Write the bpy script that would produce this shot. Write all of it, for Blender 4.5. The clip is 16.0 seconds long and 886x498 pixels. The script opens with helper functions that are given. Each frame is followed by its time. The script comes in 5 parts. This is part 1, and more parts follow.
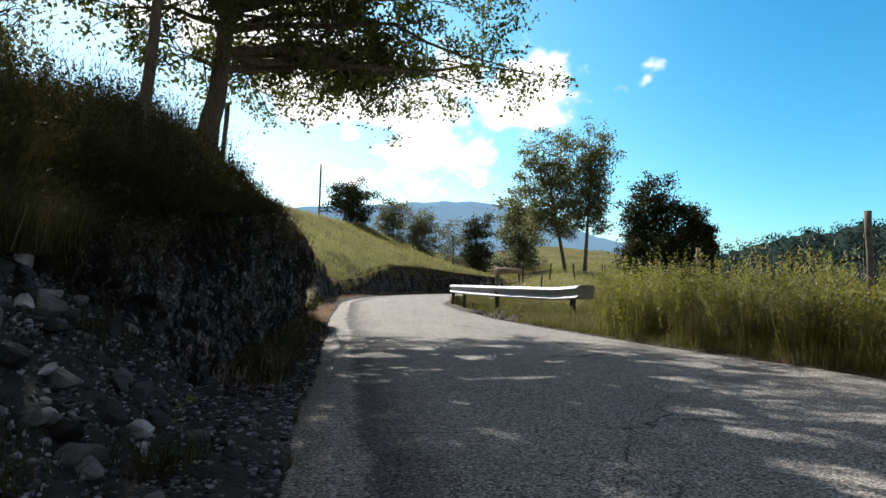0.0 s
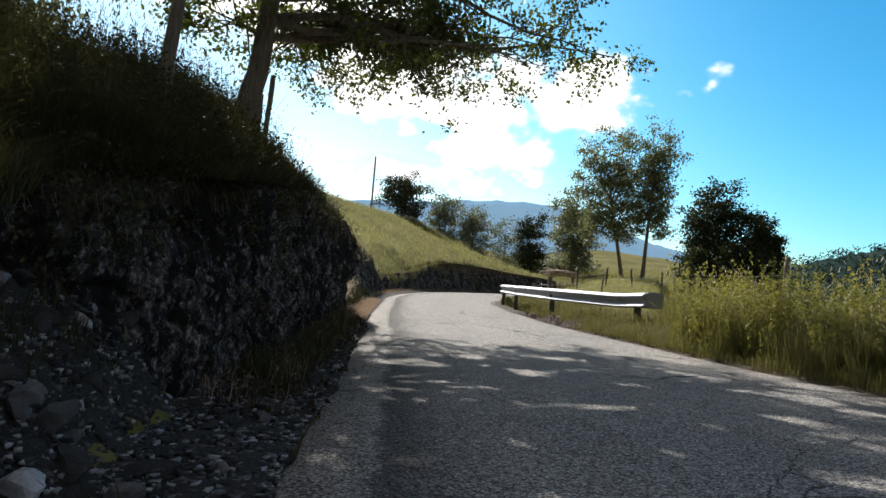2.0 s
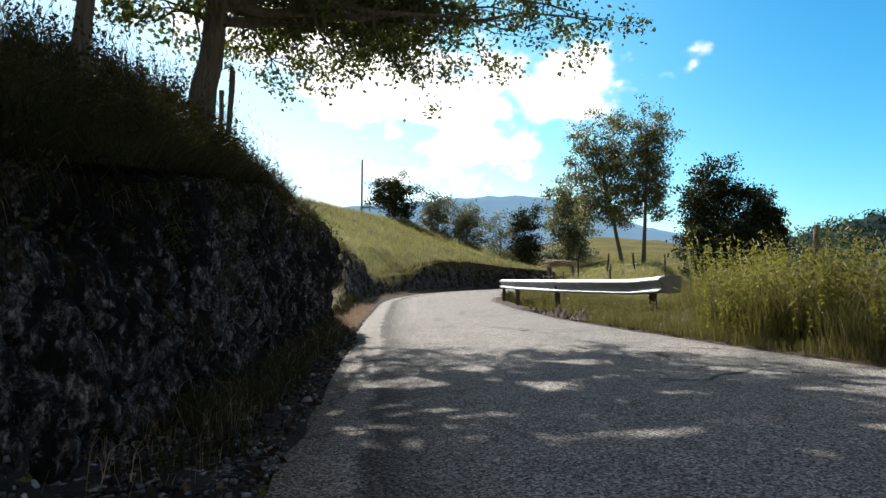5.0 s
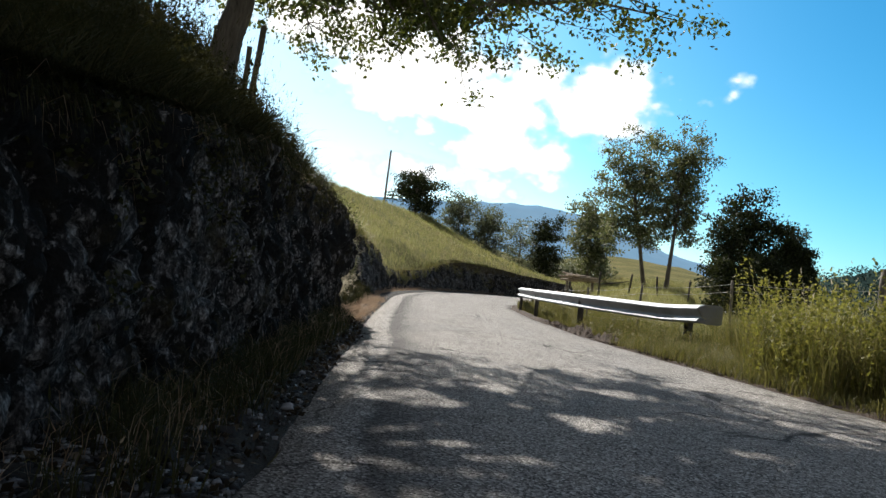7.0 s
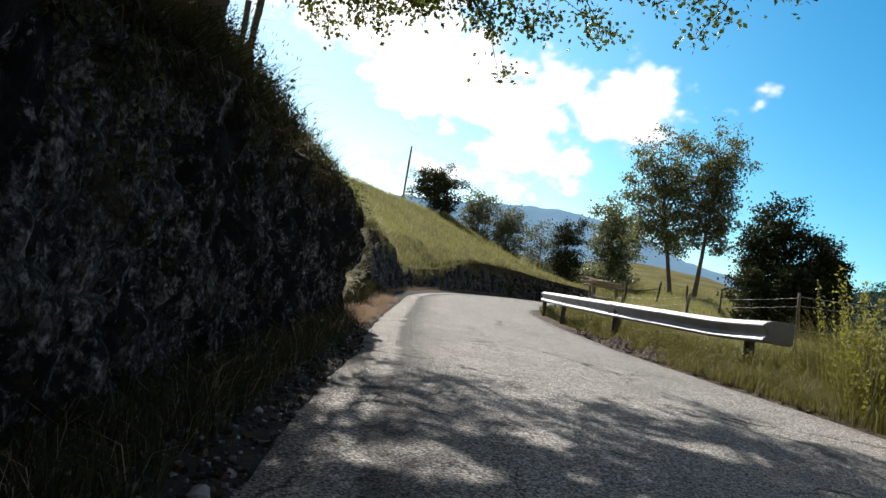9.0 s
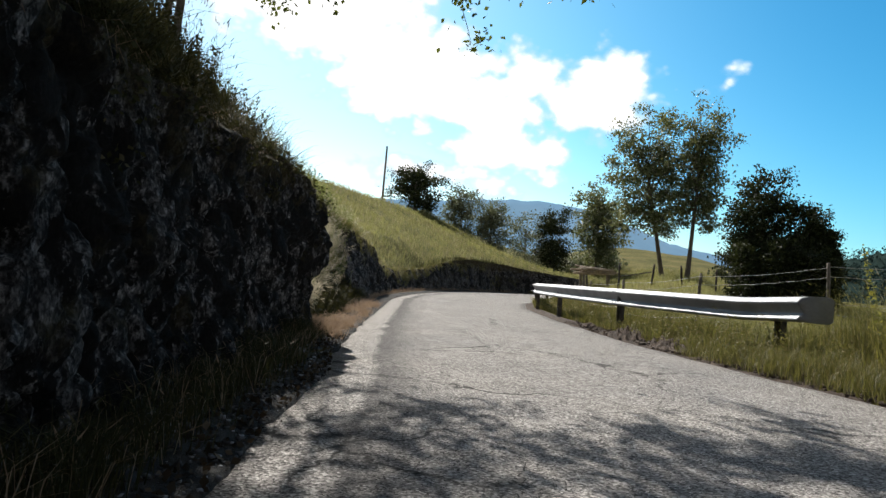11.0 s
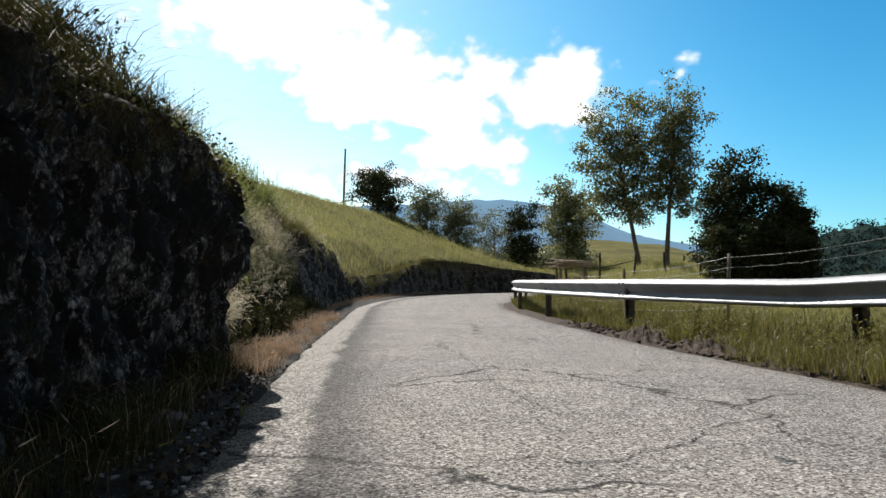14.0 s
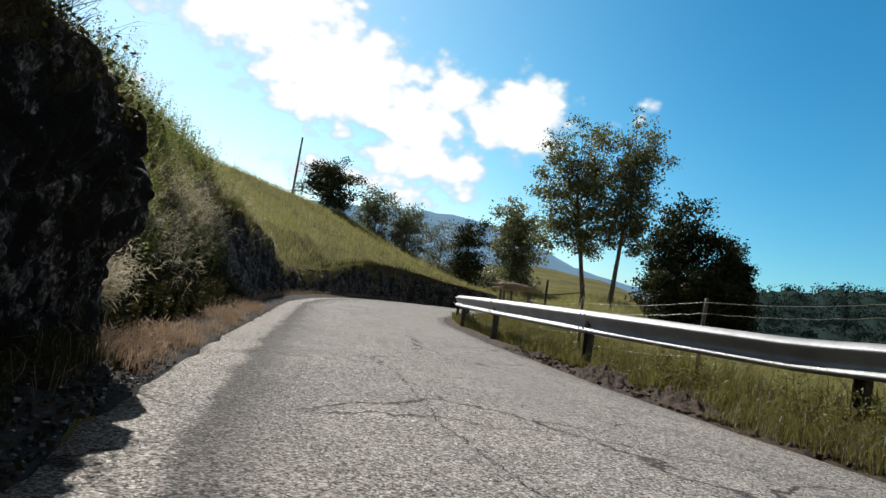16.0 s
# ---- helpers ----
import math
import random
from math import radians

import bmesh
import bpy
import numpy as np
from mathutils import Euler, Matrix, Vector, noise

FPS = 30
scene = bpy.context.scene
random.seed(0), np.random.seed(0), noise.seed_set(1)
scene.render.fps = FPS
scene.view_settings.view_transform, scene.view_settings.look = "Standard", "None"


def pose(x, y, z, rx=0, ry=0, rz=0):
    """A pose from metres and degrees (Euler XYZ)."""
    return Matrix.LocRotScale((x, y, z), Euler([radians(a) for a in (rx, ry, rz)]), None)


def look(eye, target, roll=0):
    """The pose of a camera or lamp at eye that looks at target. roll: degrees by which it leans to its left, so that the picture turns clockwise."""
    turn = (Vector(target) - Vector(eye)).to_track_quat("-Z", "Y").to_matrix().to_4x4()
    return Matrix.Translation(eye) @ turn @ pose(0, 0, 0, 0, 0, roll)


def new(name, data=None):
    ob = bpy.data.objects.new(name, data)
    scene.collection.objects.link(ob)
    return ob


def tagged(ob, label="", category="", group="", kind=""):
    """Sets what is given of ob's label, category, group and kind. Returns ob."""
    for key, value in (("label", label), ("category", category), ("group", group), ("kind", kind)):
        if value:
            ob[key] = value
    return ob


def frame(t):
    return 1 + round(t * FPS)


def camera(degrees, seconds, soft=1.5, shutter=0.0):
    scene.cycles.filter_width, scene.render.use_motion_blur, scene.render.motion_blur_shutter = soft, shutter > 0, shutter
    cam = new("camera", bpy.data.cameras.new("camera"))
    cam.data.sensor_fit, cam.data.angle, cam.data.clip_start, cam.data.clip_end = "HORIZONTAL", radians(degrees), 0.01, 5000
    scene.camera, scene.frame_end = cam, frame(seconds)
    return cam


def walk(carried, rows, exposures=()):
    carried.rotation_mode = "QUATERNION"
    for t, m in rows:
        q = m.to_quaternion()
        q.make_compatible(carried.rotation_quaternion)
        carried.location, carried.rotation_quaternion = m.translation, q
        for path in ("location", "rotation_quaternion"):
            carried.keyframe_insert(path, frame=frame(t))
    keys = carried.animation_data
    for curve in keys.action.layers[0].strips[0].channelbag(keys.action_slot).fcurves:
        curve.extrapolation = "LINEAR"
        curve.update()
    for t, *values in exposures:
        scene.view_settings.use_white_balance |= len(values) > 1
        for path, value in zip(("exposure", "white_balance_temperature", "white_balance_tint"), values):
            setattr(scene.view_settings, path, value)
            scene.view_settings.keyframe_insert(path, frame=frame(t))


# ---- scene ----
cam = camera(66.2, 16.0)
PATH = [
    (0, (0.081, -2.892, 0.886), (0.188, -0.897, 0.987), 1.0),
    (0.5, (0.055, -2.87, 0.886), (0.112, -0.874, 0.988), 6.0),
    (1, (0.063, -2.591, 0.877), (0.06, -0.593, 0.97), 6.4),
    (1.5, (0.092, -2.104, 0.881), (0.032, -0.107, 0.965), 4.5),
    (2, (0.093, -1.634, 0.877), (0.051, 0.364, 0.966), 4.0),
    (2.5, (0.115, -1.334, 0.881), (0.068, 0.663, 0.967), 1.4),
    (3, (0.11, -1.057, 0.878), (0.087, 0.941, 0.966), 0.6),
    (3.5, (0.123, -0.84, 0.883), (0.078, 1.158, 0.971), -0.3),
    (4, (0.138, -0.691, 0.885), (0.082, 1.306, 0.974), -1.6),
    (6.5, (0.041, 0.32, 0.85), (0.019, 2.318, 0.936), 4.0),
    (7, (0.003, 0.637, 0.844), (-0.076, 2.634, 0.93), 6.5),
    (7.5, (-0.029, 1.035, 0.84), (-0.105, 3.032, 0.929), 8.1),
    (8, (-0.081, 1.463, 0.837), (-0.188, 3.458, 0.92), 10.1),
    (8.5, (-0.086, 1.848, 0.832), (-0.224, 3.842, 0.912), 8.6),
    (9, (-0.118, 2.277, 0.83), (-0.248, 4.272, 0.91), 8.6),
    (11.5, (-0.157, 4.052, 0.806), (-0.276, 6.047, 0.89), 2.6),
    (12, (-0.18, 4.505, 0.807), (-0.339, 6.496, 0.893), 1.5),
    (12.5, (-0.21, 4.857, 0.795), (-0.359, 6.849, 0.882), 2.1),
    (13, (-0.222, 5.203, 0.774), (-0.385, 7.195, 0.863), 2.5),
    (13.5, (-0.235, 5.603, 0.777), (-0.328, 7.599, 0.866), 0.8),
    (14, (-0.253, 6.0, 0.772), (-0.24, 7.998, 0.869), 0.5),
    (14.5, (-0.205, 6.228, 0.777), (-0.227, 8.226, 0.868), -1.2),
    (15, (-0.28, 6.482, 0.765), (-0.131, 8.473, 0.876), 2.1),
    (15.5, (-0.293, 6.749, 0.752), (-0.128, 8.738, 0.882), 5.9),
    (16, (-0.3, 7.213, 0.73), (-0.127, 9.201, 0.869), 8.5),
]
walk(cam, [(t, look(eye, target, roll)) for t, eye, target, roll in PATH], exposures=[(0, 0.68), (4.5, 0.70), (9, 0.56), (12.5, 0.50), (14.5, 0.42), (16, 0.24)])


# ---- light ----
SUN_AZ, SUN_EL = radians(-24.0), radians(39.0)      # azimuth from +y, to the right positive
world = bpy.data.worlds.new("world")
scene.world = world
world.use_nodes = True


def build_sky():
    nt = world.node_tree
    nt.nodes.clear()
    N, K = nt.nodes.new, nt.links.new
    out, bg = N("ShaderNodeOutputWorld"), N("ShaderNodeBackground")
    sky = N("ShaderNodeTexSky")
    sky.sky_type, sky.sun_disc = "NISHITA", False
    sky.sun_elevation, sky.sun_rotation = SUN_EL, SUN_AZ
    sky.air_density, sky.dust_density, sky.ozone_density = 1.0, 0.3, 3.0
    tc = N("ShaderNodeTexCoord")
    sep = N("ShaderNodeSeparateXYZ")
    K(tc.outputs["Generated"], sep.inputs[0])

    def m(op, a, b=None, c=None, clamp=False):
        n = N("ShaderNodeMath")
        n.operation, n.use_clamp = op, clamp
        for i, v in enumerate((a, b, c)):
            if v is None:
                continue
            if isinstance(v, (int, float)):
                n.inputs[i].default_value = v
            else:
                K(v, n.inputs[i])
        return n.outputs[0]

    # clouds in degrees of azimuth and elevation
    az = m("MULTIPLY", m("ARCTAN2", sep.outputs[0], sep.outputs[1]), 57.2958)
    el = m("MULTIPLY", m("ARCSINE", sep.outputs[2]), 57.2958)
    comb = N("ShaderNodeCombineXYZ")
    K(m("MULTIPLY", az, 0.06), comb.inputs[0])
    K(m("MULTIPLY", el, 0.08), comb.inputs[1])
    big = N("ShaderNodeTexNoise")
    big.inputs["Scale"].default_value, big.inputs["Detail"].default_value, big.inputs["Roughness"].default_value = 1.6, 7.0, 0.55
    K(comb.outputs[0], big.inputs["Vector"])

    fine = N("ShaderNodeTexNoise")
    fine.inputs["Scale"].default_value, fine.inputs["Detail"].default_value, fine.inputs["Roughness"].default_value = 9.0, 6.0, 0.6
    K(comb.outputs[0], fine.inputs["Vector"])

    puff = N("ShaderNodeTexVoronoi")
    puff.feature = "SMOOTH_F1"
    puff.inputs["Scale"].default_value, puff.inputs["Detail"].default_value, puff.inputs["Smoothness"].default_value = 7.0, 2.0, 0.5
    K(comb.outputs[0], puff.inputs["Vector"])

    def blob(a0, e0, ra, re, peak):
        x = m("DIVIDE", m("SUBTRACT", az, a0), ra)
        y = m("DIVIDE", m("SUBTRACT", el, e0), re)
        return m("MULTIPLY", m("SUBTRACT", 1.0, m("SQRT", m("ADD", m("MULTIPLY", x, x), m("MULTIPLY", y, y)))), peak)

    shape = None
    for b in CLOUDS:
        v = blob(*b)
        shape = v if shape is None else m("MAXIMUM", shape, v)
    shape = m("MAXIMUM", shape, -0.6)
    noise_part = m("ADD", m("MULTIPLY", m("SUBTRACT", big.outputs["Fac"], 0.5), 1.2), m("MULTIPLY", m("SUBTRACT", fine.outputs["Fac"], 0.5), 0.55))
    noise_part = m("ADD", noise_part, m("MULTIPLY", m("SUBTRACT", 0.42, puff.outputs["Distance"]), 0.75))
    dens = m("ADD", shape, noise_part)
    cover = N("ShaderNodeMapRange")
    cover.interpolation_type = "SMOOTHSTEP"
    cover.inputs["From Min"].default_value, cover.inputs["From Max"].default_value = -0.12, 0.36
    K(dens, cover.inputs["Value"])
    thick = N("ShaderNodeMapRange")
    thick.inputs["From Min"].default_value, thick.inputs["From Max"].default_value = 0.1, 0.55
    thick.inputs["To Min"].default_value, thick.inputs["To Max"].default_value = 0.0, 1.0
    K(dens, thick.inputs["Value"])
    white = N("ShaderNodeMix")
    white.data_type = "RGBA"
    white.inputs[6].default_value, white.inputs[7].default_value = (0.46, 0.62, 0.74, 1), (1, 0.985, 0.96, 1)
    K(thick.outputs[0], white.inputs[0])
    scaled = N("ShaderNodeVectorMath")
    scaled.operation = "SCALE"
    K(white.outputs[2], scaled.inputs[0])
    scaled.inputs["Scale"].default_value = CLOUD_GLOW
    skys = N("ShaderNodeVectorMath")
    skys.operation = "SCALE"
    deep = N("ShaderNodeHueSaturation")
    deep.inputs["Saturation"].default_value, deep.inputs["Hue"].default_value = 1.32, 0.481
    K(sky.outputs[0], deep.inputs["Color"])
    # paler towards the sun, deeper blue away from it
    turn = N("ShaderNodeMapRange")
    turn.interpolation_type = "SMOOTHSTEP"
    turn.inputs["From Min"].default_value, turn.inputs["From Max"].default_value = -12.0, 34.0
    K(az, turn.inputs["Value"])
    tone = N("ShaderNodeMix")
    tone.data_type = "RGBA"
    tone.inputs[6].default_value, tone.inputs[7].default_value = (1.75, 1.42, 1.22, 1), (0.54, 0.88, 0.98, 1)
    K(turn.outputs[0], tone.inputs[0])
    tinted = N("ShaderNodeMix")
    tinted.data_type, tinted.blend_type = "RGBA", "MULTIPLY"
    tinted.inputs[0].default_value = 1.0
    K(deep.outputs[0], tinted.inputs[6])
    K(tone.outputs[2], tinted.inputs[7])
    # outside the view the sky is greyed and dimmed to keep shade dark, neutral
    grey = N("ShaderNodeHueSaturation")
    grey.inputs["Saturation"].default_value, grey.inputs["Value"].default_value = UNSEEN_SKY
    K(sky.outputs[0], grey.inputs["Color"])
    sides = N("ShaderNodeMapRange")
    sides.interpolation_type = "SMOOTHSTEP"
    sides.inputs["From Min"].default_value, sides.inputs["From Max"].default_value = 46.0, 85.0
    K(m("ABSOLUTE", az), sides.inputs["Value"])
    high = N("ShaderNodeMapRange")
    high.interpolation_type = "SMOOTHSTEP"
    high.inputs["From Min"].default_value, high.inputs["From Max"].default_value = 29.0, 50.0
    K(el, high.inputs["Value"])
    dulled = N("ShaderNodeMix")
    dulled.data_type = "RGBA"
    K(m("MAXIMUM", sides.outputs[0], high.outputs[0]), dulled.inputs[0])
    K(tinted.outputs[2], dulled.inputs[6])
    K(grey.outputs[0], dulled.inputs[7])
    K(dulled.outputs[2], skys.inputs[0])
    skys.inputs["Scale"].default_value = SKY_STRENGTH
    mix = N("ShaderNodeMix")
    mix.data_type = "RGBA"
    K(cover.outputs[0], mix.inputs[0])
    K(skys.outputs[0], mix.inputs[6])
    K(scaled.outputs[0], mix.inputs[7])
    K(mix.outputs[2], bg.inputs["Color"])
    bg.inputs["Strength"].default_value = 1.0
    K(bg.outputs[0], out.inputs[0])


# azimuth, elevation, half widths in degrees
CLOUDS = [(-15, 23, 13, 9, 1.7), (-6, 16.5, 10, 6.5, 1.7), (1, 14, 7, 6, 1.3), (9.6, 15.3, 6.6, 5.2, 1.6), (5, 10.5, 6, 5, 1.0), (4, 17, 5, 3.6, 1.25), (1, 11, 9, 4, 1.0), (-2, 8.6, 13, 2.6, 0.9), (-24, 11, 10, 4, 0.6),
          (20.5, 17.5, 2.3, 1.4, 0.55), (18.0, 16.0, 1.9, 1.2, 0.55)]
UNSEEN_SKY = (0.26, 0.52)       # saturation, brightness
SKY_STRENGTH, CLOUD_GLOW = 0.10, 1.0
build_sky()
sun = new("sun", bpy.data.lights.new("sun", "SUN"))
sun.data.energy, sun.data.angle, sun.data.color = 5.0, radians(0.55), (1.0, 0.945, 0.86)
sun.matrix_world = look((-9, 20, 30), (-9 + math.sin(-SUN_AZ) * 10, 20 - math.cos(SUN_AZ) * 10, 30 - math.tan(SUN_EL) * 10))


# ---- materials ----
def mat(name):
    ma = bpy.data.materials.new(name)
    ma.use_nodes = True
    nt = ma.node_tree
    bs = nt.nodes["Principled BSDF"]
    return ma, nt, bs


def nd(nt, kind, **props):
    n = nt.nodes.new(kind)
    for k, v in props.items():
        n.inputs[k.replace("_", " ")].default_value = v
    return n


def ramp(nt, fac, stops):
    r = nt.nodes.new("ShaderNodeValToRGB")
    el = r.color_ramp.elements
    while len(el) < len(stops):
        el.new(0.5)
    for e, (p, c) in zip(el, stops):
        e.position, e.color = p, (*c, 1)
    nt.links.new(fac, r.inputs[0])
    return r.outputs[0]


def blend(nt, fac, a, b, mode="MIX"):
    n = nt.nodes.new("ShaderNodeMix")
    n.data_type, n.blend_type = "RGBA", mode
    for sock, v in ((n.inputs[0], fac), (n.inputs[6], a), (n.inputs[7], b)):
        if isinstance(v, (int, float)):
            sock.default_value = v
        elif isinstance(v, tuple):
            sock.default_value = (*v, 1)
        else:
            nt.links.new(v, sock)
    return n.outputs[2]


def bump(nt, bs, height, strength, dist):
    b = nt.nodes.new("ShaderNodeBump")
    b.inputs["Strength"].default_value, b.inputs["Distance"].default_value = strength, dist
    nt.links.new(height, b.inputs["Height"])
    nt.links.new(b.outputs[0], bs.inputs["Normal"])


def pos(nt):
    return nt.nodes.new("ShaderNodeNewGeometry").outputs["Position"]


def noise_tex(nt, scale, detail=5.0, rough=0.55, vec=None, dist=0.0):
    n = nd(nt, "ShaderNodeTexNoise", Scale=scale, Detail=detail, Roughness=rough, Distortion=dist)
    nt.links.new(vec if vec is not None else pos(nt), n.inputs["Vector"])
    return n.outputs["Fac"]


def mat_simple(name, a, b, scale, rough=0.8, metal=0.0, bumps=0.3, bdist=0.01):
    ma, nt, bs = mat(name)
    n = noise_tex(nt, scale, 6, 0.6)
    n2 = noise_tex(nt, scale * 7.3, 4, 0.6)
    c = ramp(nt, n, [(0.3, a), (0.7, b)])
    c = blend(nt, 0.35, c, ramp(nt, n2, [(0.3, (0.35, 0.35, 0.35)), (0.7, (1, 1, 1))]), "MULTIPLY")
    nt.links.new(c, bs.inputs["Base Color"])
    bs.inputs["Roughness"].default_value, bs.inputs["Metallic"].default_value = rough, metal
    bump(nt, bs, n2, bumps, bdist)
    return ma


def mat_foliage(name, stops, through_col, share=0.45, rough=0.55, gloss=0.35):
    """Leaves and blades: a colour of its own for each, and light that shines through."""
    ma, nt, bs = mat(name)
    geo = nt.nodes.new("ShaderNodeNewGeometry")
    c = ramp(nt, geo.outputs["Random Per Island"], stops)
    patch = noise_tex(nt, 0.9, 3)
    c = blend(nt, 0.5, c, ramp(nt, patch, [(0.3, (0.55, 0.6, 0.5)), (0.7, (1.0, 1.0, 0.95))]), "MULTIPLY")
    nt.links.new(c, bs.inputs["Base Color"])
    bs.inputs["Roughness"].default_value = rough
    bs.inputs["Specular IOR Level"].default_value = gloss
    tr = nt.nodes.new("ShaderNodeBsdfTranslucent")
    nt.links.new(blend(nt, 0.6, c, through_col), tr.inputs[0])
    mx = nt.nodes.new("ShaderNodeMixShader")
    mx.inputs[0].default_value = share
    nt.links.new(bs.outputs[0], mx.inputs[1])
    nt.links.new(tr.outputs[0], mx.inputs[2])
    nt.links.new(mx.outputs[0], nt.nodes["Material Output"].inputs[0])
    return ma


def mat_asphalt():
    ma, nt, bs = mat("asphalt")
    uv = nt.nodes.new("ShaderNodeUVMap")
    uv.uv_map = "road"
    sep = nt.nodes.new("ShaderNodeSeparateXYZ")
    nt.links.new(uv.outputs[0], sep.inputs[0])
    across = sep.outputs[0]                      # metres from the left edge
    big, mid = noise_tex(nt, 0.7, 5), noise_tex(nt, 9.0, 6, 0.65)
    vor = nd(nt, "ShaderNodeTexVoronoi", Scale=95.0)
    nt.links.new(pos(nt), vor.inputs["Vector"])
    stone = vor.outputs["Color"]
    sepc = nt.nodes.new("ShaderNodeSeparateColor")
    nt.links.new(stone, sepc.inputs[0])
    c = ramp(nt, sepc.outputs[0], [(0.0, (0.045, 0.043, 0.042)), (0.3, (0.19, 0.181, 0.174)), (0.7, (0.39, 0.372, 0.358)), (0.88, (0.50, 0.482, 0.465)), (1.0, (0.74, 0.715, 0.692))])
    c = blend(nt, 0.6, c, ramp(nt, big, [(0.3, (0.72, 0.72, 0.73)), (0.7, (1.08, 1.05, 1.0))]), "MULTIPLY")
    c = blend(nt, 0.4, c, ramp(nt, mid, [(0.3, (0.6, 0.6, 0.6)), (0.7, (1.1, 1.1, 1.1))]), "MULTIPLY")
    # a coarse dark lane along the pale edge strip
    wob = nt.nodes.new("ShaderNodeMath")
    wob.operation = "MULTIPLY_ADD"
    nt.links.new(noise_tex(nt, 24.0, 7, 0.8), wob.inputs[0])
    wob.inputs[1].default_value = 0.30
    nt.links.new(across, wob.inputs[2])
    lane = ramp(nt, wob.outputs[0], [(0.0, (1.1, 1.1, 1.1)), (0.126, (1.05, 1.05, 1.05)), (0.142, (0.36, 0.36, 0.37)), (0.175, (0.46, 0.46, 0.47)), (0.23, (0.82, 0.82, 0.82)), (0.31, (1, 1, 1))])
    div = nt.nodes.new("ShaderNodeMath")
    div.operation = "DIVIDE"
    nt.links.new(wob.outputs[0], div.inputs[0])
    div.inputs[1].default_value = 4.0
    nt.links.new(div.outputs[0], lane.node.inputs[0])
    c = blend(nt, 1.0, c, lane, "MULTIPLY")
    # open pores and worn-out chippings, thickest in the coarse lane
    pores = noise_tex(nt, 62.0, 3, 0.6)
    pore = ramp(nt, pores, [(0.40, (0.42, 0.42, 0.42)), (0.52, (1, 1, 1))])
    patchy = ramp(nt, noise_tex(nt, 1.6, 4, 0.6), [(0.35, (0.25, 0.25, 0.25)), (0.65, (0.9, 0.9, 0.9))])
    c = blend(nt, patchy, c, blend(nt, 1.0, c, pore, "MULTIPLY"))
    # cracks
    warp = nt.nodes.new("ShaderNodeVectorMath")
    warp.operation = "MULTIPLY_ADD"
    nz = nd(nt, "ShaderNodeTexNoise", Scale=1.1, Detail=6.0, Roughness=0.6)
    nt.links.new(pos(nt), nz.inputs["Vector"])
    nt.links.new(nz.outputs["Color"], warp.inputs[0])
    warp.inputs[1].default_value = (1.1, 1.1, 0)
    nt.links.new(pos(nt), warp.inputs[2])
    cr = nd(nt, "ShaderNodeTexVoronoi", Scale=0.42)
    cr.feature = "DISTANCE_TO_EDGE"
    nt.links.new(warp.outputs[0], cr.inputs["Vector"])
    line = ramp(nt, cr.outputs["Distance"], [(0.0, (0, 0, 0)), (0.0035, (0.1, 0.1, 0.1)), (0.0075, (1, 1, 1))])
    where = ramp(nt, noise_tex(nt, 0.55, 3, 0.5), [(0.44, (1, 1, 1)), (0.54, (0, 0, 0))])
    keep = blend(nt, 1.0, line, where, "LIGHTEN")
    c = blend(nt, 1.0, c, blend(nt, 0.8, (1, 1, 1), keep), "MULTIPLY")
    nt.links.new(c, bs.inputs["Base Color"])
    bs.inputs["Roughness"].default_value = 0.88
    bs.inputs["Specular IOR Level"].default_value = 0.12
    hgt = blend(nt, 0.6, vor.outputs["Distance"], mid)
    hgt = blend(nt, 1.0, hgt, keep, "MULTIPLY")
    bump(nt, bs, hgt, 1.0, 0.007)
    return ma


